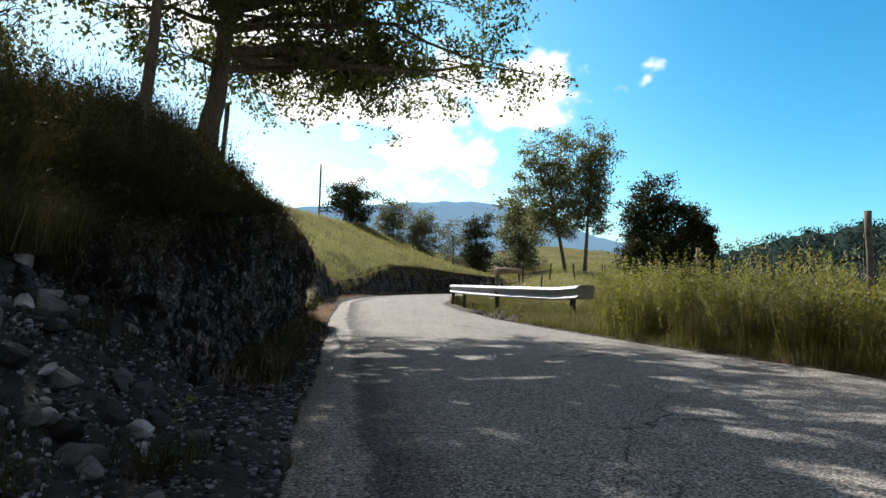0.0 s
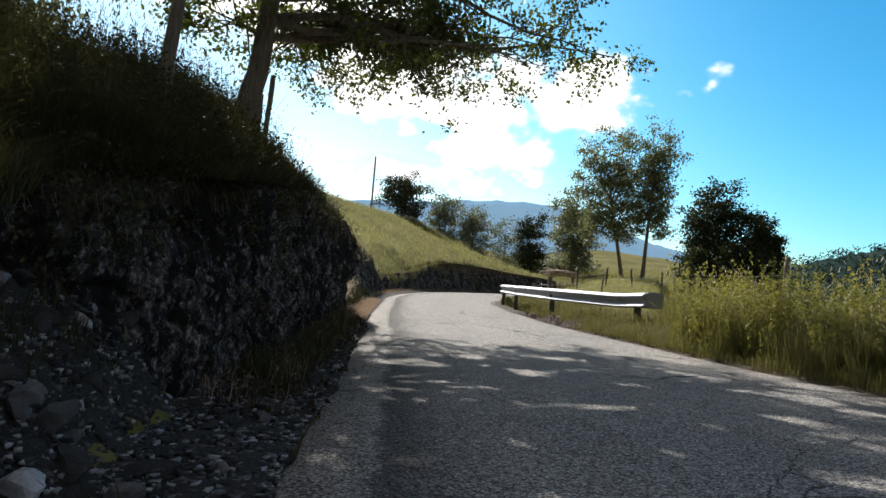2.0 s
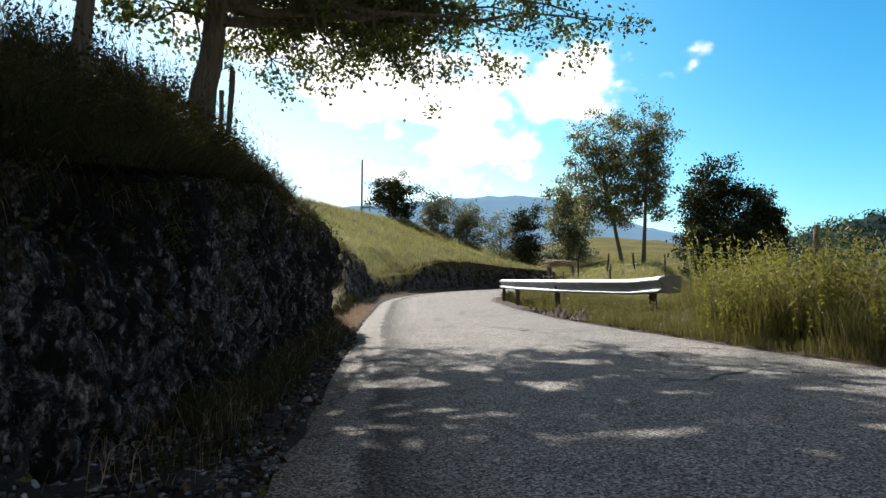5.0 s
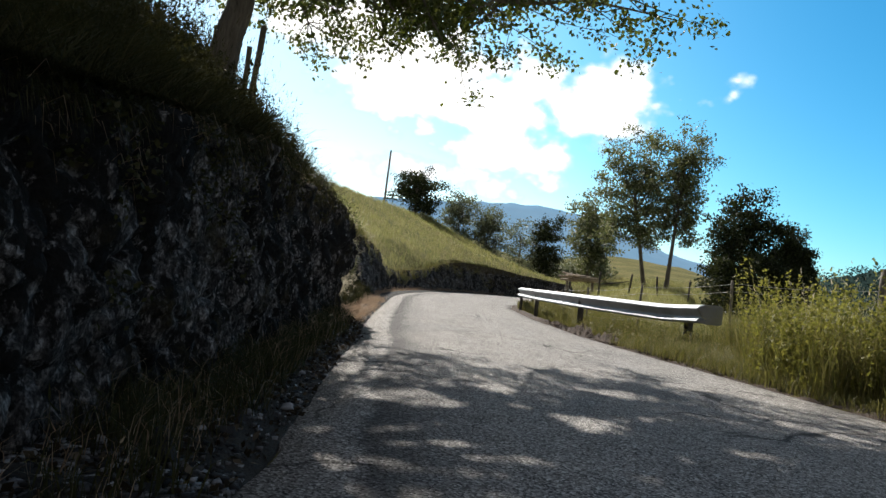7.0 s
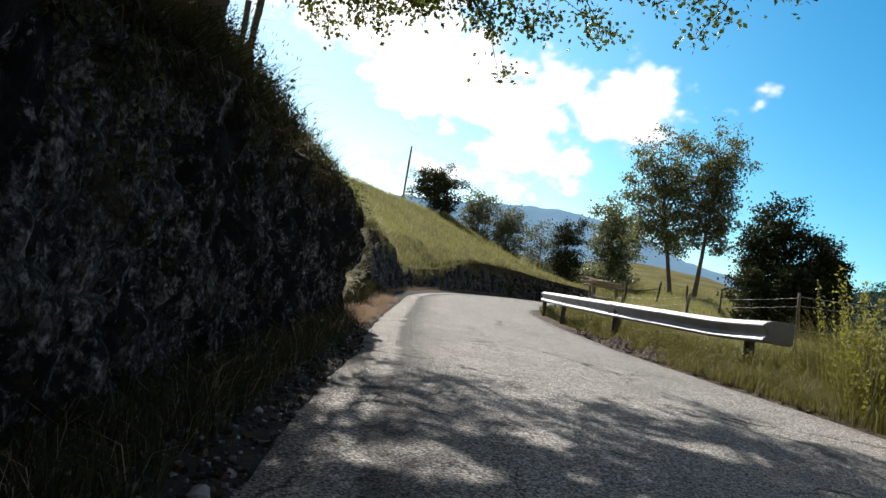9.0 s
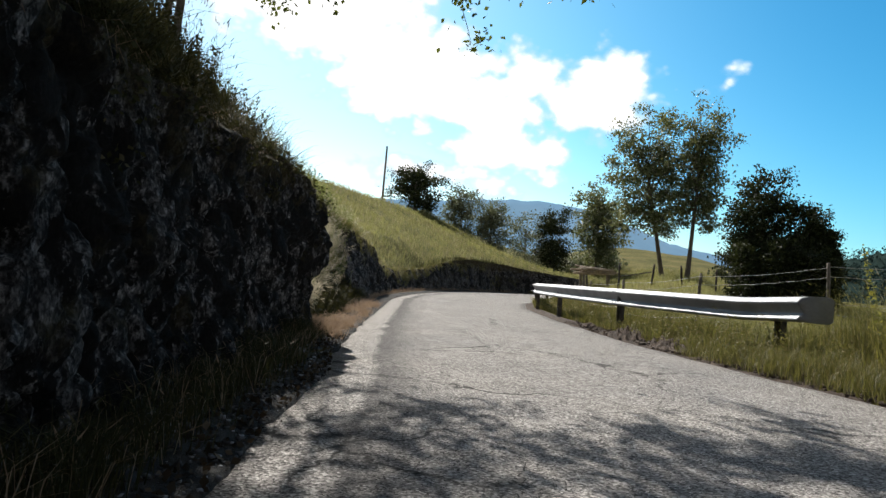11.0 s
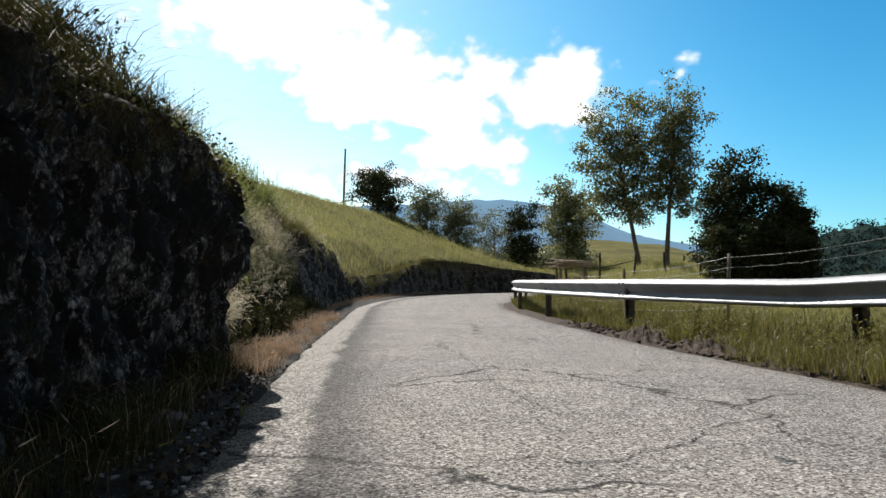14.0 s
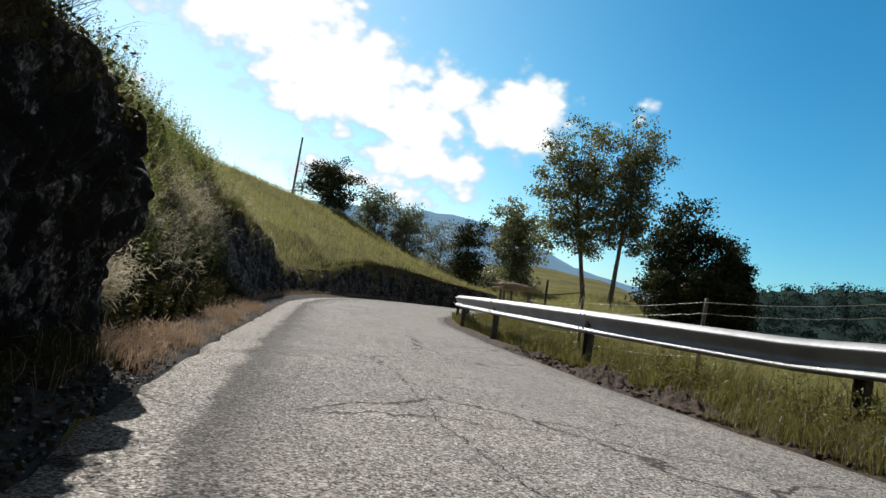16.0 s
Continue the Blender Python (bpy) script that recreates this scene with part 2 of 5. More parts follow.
def mat_rock():
    """Weathered limestone: grey flakes and lichen, brown moss, and shade painted near-black between."""
    ma, nt, bs = mat("limestone")
    p = pos(nt)
    tall = nt.nodes.new("ShaderNodeMapping")
    tall.inputs["Scale"].default_value = (1.0, 1.0, 0.55)
    nt.links.new(p, tall.inputs[0])
    q = tall.outputs[0]
    warp = nt.nodes.new("ShaderNodeVectorMath")
    warp.operation = "MULTIPLY_ADD"
    nz = nd(nt, "ShaderNodeTexNoise", Scale=5.0, Detail=6.0, Roughness=0.65)
    nt.links.new(q, nz.inputs["Vector"])
    nt.links.new(nz.outputs["Color"], warp.inputs[0])
    warp.inputs[1].default_value = (0.11, 0.11, 0.11)
    nt.links.new(q, warp.inputs[2])
    w = warp.outputs[0]
    area, cover, grain = noise_tex(nt, 1.15, 4, 0.55, p), noise_tex(nt, 8.0, 9, 0.72, w), noise_tex(nt, 55.0, 6, 0.72, q)
    flakes = nd(nt, "ShaderNodeTexVoronoi", Scale=17.0)
    nt.links.new(w, flakes.inputs["Vector"])
    tone = nt.nodes.new("ShaderNodeSeparateColor")
    nt.links.new(flakes.outputs["Color"], tone.inputs[0])
    seams = nd(nt, "ShaderNodeTexVoronoi", Scale=17.0)
    seams.feature = "DISTANCE_TO_EDGE"
    nt.links.new(w, seams.inputs["Vector"])
    # flake edges are darkened as if the cracks lay in shade
    seam = ramp(nt, seams.outputs["Distance"], [(0.0, (0.05, 0.05, 0.05)), (0.07, (1, 1, 1))])
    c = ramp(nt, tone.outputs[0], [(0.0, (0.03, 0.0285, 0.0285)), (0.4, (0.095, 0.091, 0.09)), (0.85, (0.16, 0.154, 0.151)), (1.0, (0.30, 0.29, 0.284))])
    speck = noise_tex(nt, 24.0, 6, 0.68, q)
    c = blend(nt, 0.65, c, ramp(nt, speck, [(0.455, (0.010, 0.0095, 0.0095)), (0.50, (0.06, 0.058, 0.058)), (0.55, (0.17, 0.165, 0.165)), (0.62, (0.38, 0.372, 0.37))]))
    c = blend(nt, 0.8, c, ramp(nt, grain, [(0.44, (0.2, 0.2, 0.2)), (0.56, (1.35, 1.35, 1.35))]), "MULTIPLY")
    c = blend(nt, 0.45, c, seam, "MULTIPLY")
    # painted near-black for the shaded face, leaving grey stone bare in ragged patches
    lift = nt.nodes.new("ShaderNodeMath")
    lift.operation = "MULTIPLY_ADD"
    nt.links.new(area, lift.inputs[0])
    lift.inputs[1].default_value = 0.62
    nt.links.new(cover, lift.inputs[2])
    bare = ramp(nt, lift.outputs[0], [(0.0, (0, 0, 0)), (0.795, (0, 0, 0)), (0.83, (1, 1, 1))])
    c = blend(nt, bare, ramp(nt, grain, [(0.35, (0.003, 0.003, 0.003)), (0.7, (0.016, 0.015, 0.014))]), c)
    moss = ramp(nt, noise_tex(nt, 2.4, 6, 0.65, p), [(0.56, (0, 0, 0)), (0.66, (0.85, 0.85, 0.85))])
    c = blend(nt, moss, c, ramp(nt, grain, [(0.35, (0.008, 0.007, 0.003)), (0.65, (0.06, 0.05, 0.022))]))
    # brown moss creeping down from the turf
    sepz = nt.nodes.new("ShaderNodeSeparateXYZ")
    nt.links.new(p, sepz.inputs[0])
    creep = nt.nodes.new("ShaderNodeMath")
    creep.operation = "MULTIPLY_ADD"
    nt.links.new(noise_tex(nt, 3.5, 7, 0.7, p), creep.inputs[0])
    creep.inputs[1].default_value = 1.6
    nt.links.new(sepz.outputs[2], creep.inputs[2])
    half = nt.nodes.new("ShaderNodeMath")
    half.operation = "DIVIDE"
    nt.links.new(creep.outputs[0], half.inputs[0])
    half.inputs[1].default_value = 3.5
    furry = ramp(nt, half.outputs[0], [(0.0, (0, 0, 0)), (0.66, (0, 0, 0)), (0.76, (0.9, 0.9, 0.9))])
    c = blend(nt, furry, c, ramp(nt, grain, [(0.35, (0.010, 0.009, 0.004)), (0.65, (0.085, 0.068, 0.03))]))
    nt.links.new(c, bs.inputs["Base Color"])
    bs.inputs["Roughness"].default_value = 0.92
    bs.inputs["Specular IOR Level"].default_value = 0.2
    h = blend(nt, 0.4, cover, grain)
    h = blend(nt, 0.3, h, speck)
    bump(nt, bs, h, 1.0, 0.07)
    return ma


def mat_ground():
    ma, nt, bs = mat("soil_and_turf")
    n1, n2 = noise_tex(nt, 0.35, 5), noise_tex(nt, 6.0, 6, 0.65)
    c = ramp(nt, n1, [(0.3, (0.10, 0.105, 0.03)), (0.5, (0.15, 0.14, 0.045)), (0.7, (0.21, 0.18, 0.07))])
    c = blend(nt, 0.7, c, ramp(nt, n2, [(0.3, (0.35, 0.32, 0.28)), (0.7, (1.1, 1.1, 1.0))]), "MULTIPLY")
    nt.links.new(c, bs.inputs["Base Color"])
    bs.inputs["Roughness"].default_value = 1.0
    bs.inputs["Specular IOR Level"].default_value = 0.1
    bump(nt, bs, n2, 0.8, 0.05)
    return ma


def mat_bark():
    ma, nt, bs = mat("bark")
    mp = nt.nodes.new("ShaderNodeMapping")
    mp.inputs["Scale"].default_value = (14, 14, 2.5)
    nt.links.new(pos(nt), mp.inputs[0])
    n = noise_tex(nt, 1.0, 7, 0.65, mp.outputs[0], 0.6)
    nt.links.new(ramp(nt, n, [(0.3, (0.045, 0.036, 0.028)), (0.7, (0.17, 0.145, 0.115))]), bs.inputs["Base Color"])
    bs.inputs["Roughness"].default_value = 0.95
    bump(nt, bs, n, 1.0, 0.03)
    return ma


def mat_zinc():
    ma, nt, bs = mat("galvanised_steel")
    n, n2 = noise_tex(nt, 3.0, 6, 0.6), noise_tex(nt, 40.0, 3, 0.5)
    nt.links.new(ramp(nt, n, [(0.3, (0.19, 0.197, 0.21)), (0.7, (0.27, 0.278, 0.29))]), bs.inputs["Base Color"])
    bs.inputs["Metallic"].default_value = 0.88
    nt.links.new(ramp(nt, n2, [(0.3, (0.54, 0.54, 0.54)), (0.7, (0.68, 0.68, 0.68))]), bs.inputs["Roughness"])
    bump(nt, bs, n2, 0.15, 0.002)
    return ma


ASPHALT, ROCK, GROUND, BARK, ZINC = mat_asphalt(), mat_rock(), mat_ground(), mat_bark(), mat_zinc()


def mat_stone():
    """Loose limestone: a tone of its own for each stone."""
    ma, nt, bs = mat("loose_stone")
    geo, info = nt.nodes.new("ShaderNodeNewGeometry"), nt.nodes.new("ShaderNodeObjectInfo")
    add = nt.nodes.new("ShaderNodeMath")
    add.operation = "ADD"
    nt.links.new(geo.outputs["Random Per Island"], add.inputs[0])
    nt.links.new(info.outputs["Random"], add.inputs[1])
    fr_ = nt.nodes.new("ShaderNodeMath")
    fr_.operation = "FRACT"
    nt.links.new(add.outputs[0], fr_.inputs[0])
    c = ramp(nt, fr_.outputs[0], [(0.0, (0.014, 0.014, 0.015)), (0.45, (0.052, 0.053, 0.057)), (0.8, (0.18, 0.184, 0.198)), (1.0, (0.46, 0.47, 0.50))])
    n, n2 = noise_tex(nt, 14.0, 6, 0.65), noise_tex(nt, 70.0, 4, 0.6)
    c = blend(nt, 0.7, c, ramp(nt, n, [(0.35, (0.35, 0.34, 0.32)), (0.65, (1.15, 1.15, 1.15))]), "MULTIPLY")
    nt.links.new(c, bs.inputs["Base Color"])
    bs.inputs["Roughness"].default_value = 0.9
    bs.inputs["Specular IOR Level"].default_value = 0.25
    bump(nt, bs, n2, 0.6, 0.01)
    return ma


STONE = mat_stone()
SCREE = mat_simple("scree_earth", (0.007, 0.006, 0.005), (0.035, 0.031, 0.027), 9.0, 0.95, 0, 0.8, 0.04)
# near-black soil colour that stands in for shade under the bank's plants
SHADE_SOIL = mat_simple("shade_soil", (0.008, 0.008, 0.004), (0.035, 0.031, 0.016), 7.0, 1.0, 0, 0.8, 0.03)
LITTER = mat_foliage("dead_leaves", [(0.0, (0.018, 0.013, 0.009)), (0.6, (0.045, 0.034, 0.024)), (1.0, (0.16, 0.13, 0.10))], (0.12, 0.08, 0.04), 0.12, 0.9, 0.1)
DIRT = mat_simple("brown_earth", (0.03, 0.02, 0.015), (0.105, 0.072, 0.052), 8.0, 0.95, 0, 0.9, 0.03)
WOOD = mat_simple("weathered_wood", (0.09, 0.075, 0.06), (0.24, 0.21, 0.18), 12.0, 0.9, 0, 0.5, 0.01)
CUTWOOD = mat_simple("cut_logs", (0.22, 0.17, 0.12), (0.42, 0.35, 0.27), 9.0, 0.9, 0, 0.5, 0.01)
WIRE = mat_simple("fence_wire", (0.25, 0.24, 0.23), (0.4, 0.39, 0.38), 20.0, 0.5, 0.7, 0.1, 0.001)
LEAF = mat_foliage("tree_leaves", [(0.0, (0.02, 0.03, 0.010)), (0.6, (0.042, 0.056, 0.016)), (1.0, (0.10, 0.105, 0.03))], (0.22, 0.26, 0.035), 0.30)
LEAF_FAR = mat_foliage("ash_leaves", [(0.0, (0.032, 0.048, 0.02)), (0.5, (0.082, 0.106, 0.048)), (0.85, (0.18, 0.20, 0.112)), (1.0, (0.40, 0.39, 0.27))], (0.27, 0.27, 0.09), 0.36, 0.45)
LEAF_DARK = mat_foliage("dark_leaves", [(0.0, (0.010, 0.016, 0.008)), (0.6, (0.026, 0.036, 0.016)), (1.0, (0.075, 0.085, 0.035))], (0.10, 0.12, 0.03), 0.14, 0.6, 0.15)
LEAF_OLIVE = mat_foliage("grey_green_leaves", [(0.0, (0.06, 0.07, 0.045)), (0.6, (0.13, 0.145, 0.095)), (1.0, (0.24, 0.25, 0.17))], (0.22, 0.24, 0.11), 0.35, 0.5)
GRASS = mat_foliage("meadow_grass", [(0.0, (0.085, 0.10, 0.03)), (0.5, (0.155, 0.16, 0.055)), (0.8, (0.26, 0.225, 0.11)), (1.0, (0.44, 0.37, 0.24))], (0.44, 0.43, 0.14), 0.44, 0.6)
GRASS_LUSH = mat_foliage("lush_verge_grass", [(0.0, (0.045, 0.052, 0.014)), (0.4, (0.095, 0.097, 0.026)), (0.75, (0.17, 0.15, 0.055)), (1.0, (0.33, 0.27, 0.15))], (0.31, 0.29, 0.07), 0.29, 0.6)
STRAW = mat_foliage("dry_straw", [(0.0, (0.22, 0.14, 0.085)), (0.6, (0.39, 0.275, 0.19)), (1.0, (0.55, 0.43, 0.33))], (0.5, 0.34, 0.22), 0.35, 0.7)
SEED = mat_foliage("grass_seed_heads", [(0.0, (0.28, 0.245, 0.17)), (1.0, (0.66, 0.59, 0.47))], (0.58, 0.51, 0.37), 0.42, 0.7)
# darker copy of the grass, with the bank's shade put into its colours
SHADE_GRASS = mat_foliage("shaded_grass_leaves", [(0.0, (0.018, 0.021, 0.008)), (0.6, (0.042, 0.042, 0.015)), (0.9, (0.06, 0.054, 0.024)), (1.0, (0.13, 0.11, 0.065))], (0.11, 0.105, 0.03), 0.2, 0.65, 0.15)
# the mountain's blue is emission that stands in for haze in the air
HAZE_GLOW, _nt, _bs = mat("mountain_haze_glow")
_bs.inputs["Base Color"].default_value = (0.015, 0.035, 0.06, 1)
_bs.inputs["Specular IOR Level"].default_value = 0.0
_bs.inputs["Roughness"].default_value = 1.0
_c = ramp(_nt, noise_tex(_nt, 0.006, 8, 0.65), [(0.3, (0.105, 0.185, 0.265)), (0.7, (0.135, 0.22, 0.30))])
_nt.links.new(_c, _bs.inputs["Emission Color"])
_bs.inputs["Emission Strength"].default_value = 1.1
# the blue of distance haze is mixed into the leaf colour
FOREST = mat_foliage("haze_blue_forest", [(0.0, (0.018, 0.034, 0.036)), (1.0, (0.034, 0.055, 0.052))], (0.03, 0.05, 0.045), 0.15, 1.0, 0.0)
WEED = mat_foliage("yellow_green_weeds", [(0.0, (0.06, 0.075, 0.018)), (0.6, (0.15, 0.16, 0.036)), (1.0, (0.33, 0.30, 0.10))], (0.44, 0.41, 0.07), 0.38, 0.6)
OLIVE_WEED = mat_foliage("olive_bank_weeds", [(0.0, (0.03, 0.036, 0.014)), (0.45, (0.09, 0.098, 0.038)), (0.8, (0.20, 0.195, 0.09)), (1.0, (0.42, 0.38, 0.25))], (0.33, 0.40, 0.10), 0.40, 0.7, 0.15)
POST_STEEL = mat_simple("dull_post_steel", (0.035, 0.03, 0.026), (0.10, 0.092, 0.085), 9.0, 0.75, 0.3, 0.2, 0.003)
DARKWOOD = mat_simple("dark_old_wood", (0.025, 0.021, 0.018), (0.085, 0.072, 0.06), 12.0, 0.9, 0, 0.5, 0.01)


# ---- plan ----
LEFT = [(0.2, -60), (-0.1, -20), (-0.3, -3), (-0.42, 0), (-0.63, 1.6), (-0.81, 4.2), (-1.1, 7), (-1.2, 9), (-1.42, 10.2), (-1.75, 14), (-2.2, 20),
        (-2.62, 26), (-2.55, 32), (-1.9, 39), (-0.2, 47.5), (2.2, 53.6), (5.2, 58.2), (12, 64), (24, 70), (60, 78), (160, 90)]
RIGHT = [(9.0, -60), (7.2, -20), (5.9, -3), (5.6, 0), (5.3, 1.6), (4.85, 4.2), (3.95, 7), (3.45, 9), (3.2, 10.2), (2.42, 14), (1.88, 20),
         (1.72, 25.5), (2.05, 30), (3.2, 36), (5.4, 43), (8.0, 48), (11, 51.5), (16, 56), (27, 62), (62, 70), (161, 82)]
rng = np.random.default_rng(7)


def smooth01(a, lo, hi):
    t = np.clip((np.asarray(a, float) - lo) / (hi - lo), 0, 1)
    return t * t * (3 - 2 * t)


def side(line, x, y):
    """Distance to the left of a line of points (negative to its right) and the station along it, which is about y near the camera."""
    x, y = np.asarray(x, float), np.asarray(y, float)
    best, dist, stat = np.full(x.shape, 1e18), np.zeros(x.shape), np.zeros(x.shape)
    s0 = float(line[0][1])
    for (ax, ay), (bx, by) in zip(line, line[1:]):
        ux, uy = bx - ax, by - ay
        n = math.hypot(ux, uy)
        t = np.clip(((x - ax) * ux + (y - ay) * uy) / n**2, 0, 1)
        px, py = x - ax - t * ux, y - ay - t * uy
        d2 = px**2 + py**2
        sign = np.where(ux * (y - ay) - uy * (x - ax) > 0, 1.0, -1.0)
        near = d2 < best
        dist, stat, best = np.where(near, sign * np.sqrt(d2), dist), np.where(near, s0 + t * n, stat), np.where(near, d2, best)
        s0 += n
    return dist, stat


def waves(x, y, size, seed=0.0):
    """A cheap smooth unevenness of about -1 to 1."""
    a, b = np.asarray(x, float) / size + seed, np.asarray(y, float) / size - seed * 1.7
    return (np.sin(a * 2.1 + 1.3 * np.sin(b * 1.3)) + np.sin(b * 2.7 + 1.1 * np.sin(a * 1.9 + 0.7)) + np.sin((a + b) * 1.6 + 2.0)) / 3


FOOT = ([-60, 0, 2.0, 3, 6, 9.5, 11.9, 12.5, 15.5, 20, 26, 32, 60], [0.5, 0.35, 0.5, 0.80, 0.66, 0.72, 0.56, 0.50, 0.5, 0.6, 0.6, 0.7, 0.8])     # where the bank begins
RISE = ([-60, 0, 2.0, 2.8, 4, 6, 8.5, 10.5, 11.6, 12.2, 13, 14.5, 18, 24, 27.5, 30.5, 34, 40, 46, 50, 56, 61, 68, 90], [1.6, 1.5, 1.45, 1.45, 1.62, 1.80, 1.86, 1.95, 1.75, 1.4, 1.6, 1.78, 2.05, 1.9, 1.75, 1.15, 1.0, 1.2, 1.85, 2.2, 2.15, 1.7, 1.0, 0.8])
RUN = ([-60, 0, 2.0, 2.8, 11.6, 12.3, 15.5, 19.5, 22.5, 60], [1.8, 1.55, 1.05, 0.16, 0.16, 1.0, 1.15, 1.15, 0.5, 0.5])        # how far in it takes to rise
SLOPE = ([-60, 0, 3, 6, 9, 11.5, 13, 20, 26, 30, 34, 40, 45, 50, 58, 66, 200], [0.42, 0.42, 0.45, 0.65, 0.9, 0.95, 0.92, 0.68, 0.6, 0.95, 1.05, 0.95, 0.6, 0.45, 0.5, 0.35, 0.28])
HILL = ([-60, 10, 30, 45, 58, 66, 75, 110], [0.12, 0.15, 0.27, 0.47, 0.42, 0.24, 0.2, 0.16])
REACH = ([-60, 20, 40, 58, 66, 75], [14, 12, 9, 9, 22, 32])


def height(x, y):
    x, y = np.asarray(x, float), np.asarray(y, float)
    dl, sl = side(LEFT, x, y)
    dr, sr = side(RIGHT, x, y)
    dr = -dr
    foot, rise, run = (np.interp(sl, *k) for k in (FOOT, RISE, RUN))
    up = np.clip((dl - foot - 0.22) / run, 0, 1)
    beyond = np.maximum(dl - foot - 0.22 - run, 0)
    first = np.interp(sl, *SLOPE)
    left = 0.05 * smooth01(dl, 0, 0.3) + rise * up + first * np.minimum(beyond, 1.6) + np.interp(sl, *HILL) * np.clip(beyond - 1.6, 0, np.interp(sl, *REACH))
    left = left - 0.10 * np.clip(beyond - 42, 0, 300) + 0.05 * waves(x, y, 0.9) * smooth01(dl, 0.1, 1.0) + 0.25 * waves(x, y, 7.0, 3.0) * smooth01(dl, 4, 12)
    left = left - 2.7 * np.exp(-(((x - 9) / 8.5) ** 2)) * smooth01(y, 60, 78) * smooth01(dl, 3, 9) - 0.22 * np.clip(x - 33, 0, 160) * smooth01(dl, 2, 10)
    right = 0.05 * smooth01(dr, 0, 0.4) - 0.25 * smooth01(dr, 1.2, 4.0) * (1 - smooth01(y, 14, 24)) + 0.07 * np.clip(y - 20, 0, 75) * smooth01(dr, 0.5, 5)
    right = right - 0.13 * np.clip(x - 26 - 0.12 * y, 0, 150) - 0.09 * np.clip(y - 100, 0, 200)
    right = right - 2.0 * smooth01(x - 0.33 * (y - 5), 0.5, 3.2) * smooth01(y, 16, 36)      # the field falls away to the hedge
    right = right + 0.05 * waves(x, y, 1.1, 1.0) * smooth01(dr, 0.2, 1.2) + 0.2 * waves(x, y, 8.0, 2.0) * smooth01(dr, 4, 12)
    z = np.where(dl > 0, left, np.where(dr > 0, right, -0.06))
    return np.maximum(z, -24.0)


# ---- mesh helpers ----
def mesh_of(name, verts, quads=None, tris=None, material=None, smooth=False):
    me = bpy.data.meshes.new(name)
    verts = np.asarray(verts, np.float32).reshape(-1, 3)
    loops, starts, n = [], [], 0
    for faces, k in ((quads, 4), (tris, 3)):
        if faces is not None and len(faces):
            faces = np.asarray(faces, np.int32).reshape(-1, k)
            loops.append(faces.ravel())
            starts.append(n + np.arange(len(faces), dtype=np.int32) * k)
            n += faces.size
    loops, starts = np.concatenate(loops), np.concatenate(starts)
    me.vertices.add(len(verts))
    me.vertices.foreach_set("co", verts.ravel())
    me.loops.add(len(loops))
    me.loops.foreach_set("vertex_index", loops)
    me.polygons.add(len(starts))
    me.polygons.foreach_set("loop_start", starts)
    me.update(calc_edges=True)
    if smooth:
        me.polygons.foreach_set("use_smooth", np.ones(len(starts), bool))
    if material:
        me.materials.append(material)
    me.validate()
    return me


def thing(name, me=None, parent=None, **tags):
    ob = new(name, me)
    if parent is not None:
        ob.parent = parent
    return tagged(ob, **tags)


def part(name, bm, material, parent, label=""):
    me = bpy.data.meshes.new(name)
    bm.to_mesh(me)
    bm.free()
    me.materials.append(material)
    return thing(name, me, parent, label=label)


def grid_faces(nu, nv):
    i = np.arange(nu * nv).reshape(nu, nv)
    return np.stack([i[:-1, :-1], i[1:, :-1], i[1:, 1:], i[:-1, 1:]], -1).reshape(-1, 4)


def spread(lo, hi, step, far, grow):
    """Coordinates that are dense from lo to hi and widen out to the far ends."""
    mid = list(np.arange(lo, hi + step / 2, step))
    a, d = [], step
    x = hi
    while x < far[1]:
        d *= grow
        x += d
        a.append(x)
    b, d, x = [], step, lo
    while x > far[0]:
        d *= grow
        x -= d
        b.append(x)
    return np.array(b[::-1] + mid + a)


# ---- ground, road ----
gx, gy = spread(-5.5, 13.0, 0.15, (-2600, 2600), 1.12), spread(-5.0, 64.0, 0.3, (-600, 3200), 1.09)
GX, GY = np.meshgrid(gx, gy, indexing="ij")
GZ = height(GX, GY)
ground = thing("ground", mesh_of("ground", np.stack([GX, GY, GZ], -1), grid_faces(len(gx), len(gy))[:, ::-1], material=GROUND, smooth=True),
               label="grassy hillside and verges with bare soil beside the road", category="ground", kind="structure")


def chain(line, step):
    """Points along a line of points, a step apart, rounded at the corners."""
    p = np.array(line, float)
    s = np.r_[0, np.cumsum(np.hypot(*np.diff(p, axis=0).T))]
    t = np.arange(0, s[-1], step)
    q = np.stack([np.interp(t, s, p[:, 0]), np.interp(t, s, p[:, 1])], 1)
    k = max(3, int(1.5 / step) | 1)
    pad = np.pad(q, ((k // 2, k // 2), (0, 0)), mode="edge")
    return np.stack([np.convolve(pad[:, i], np.ones(k) / k, "valid") for i in (0, 1)], 1)


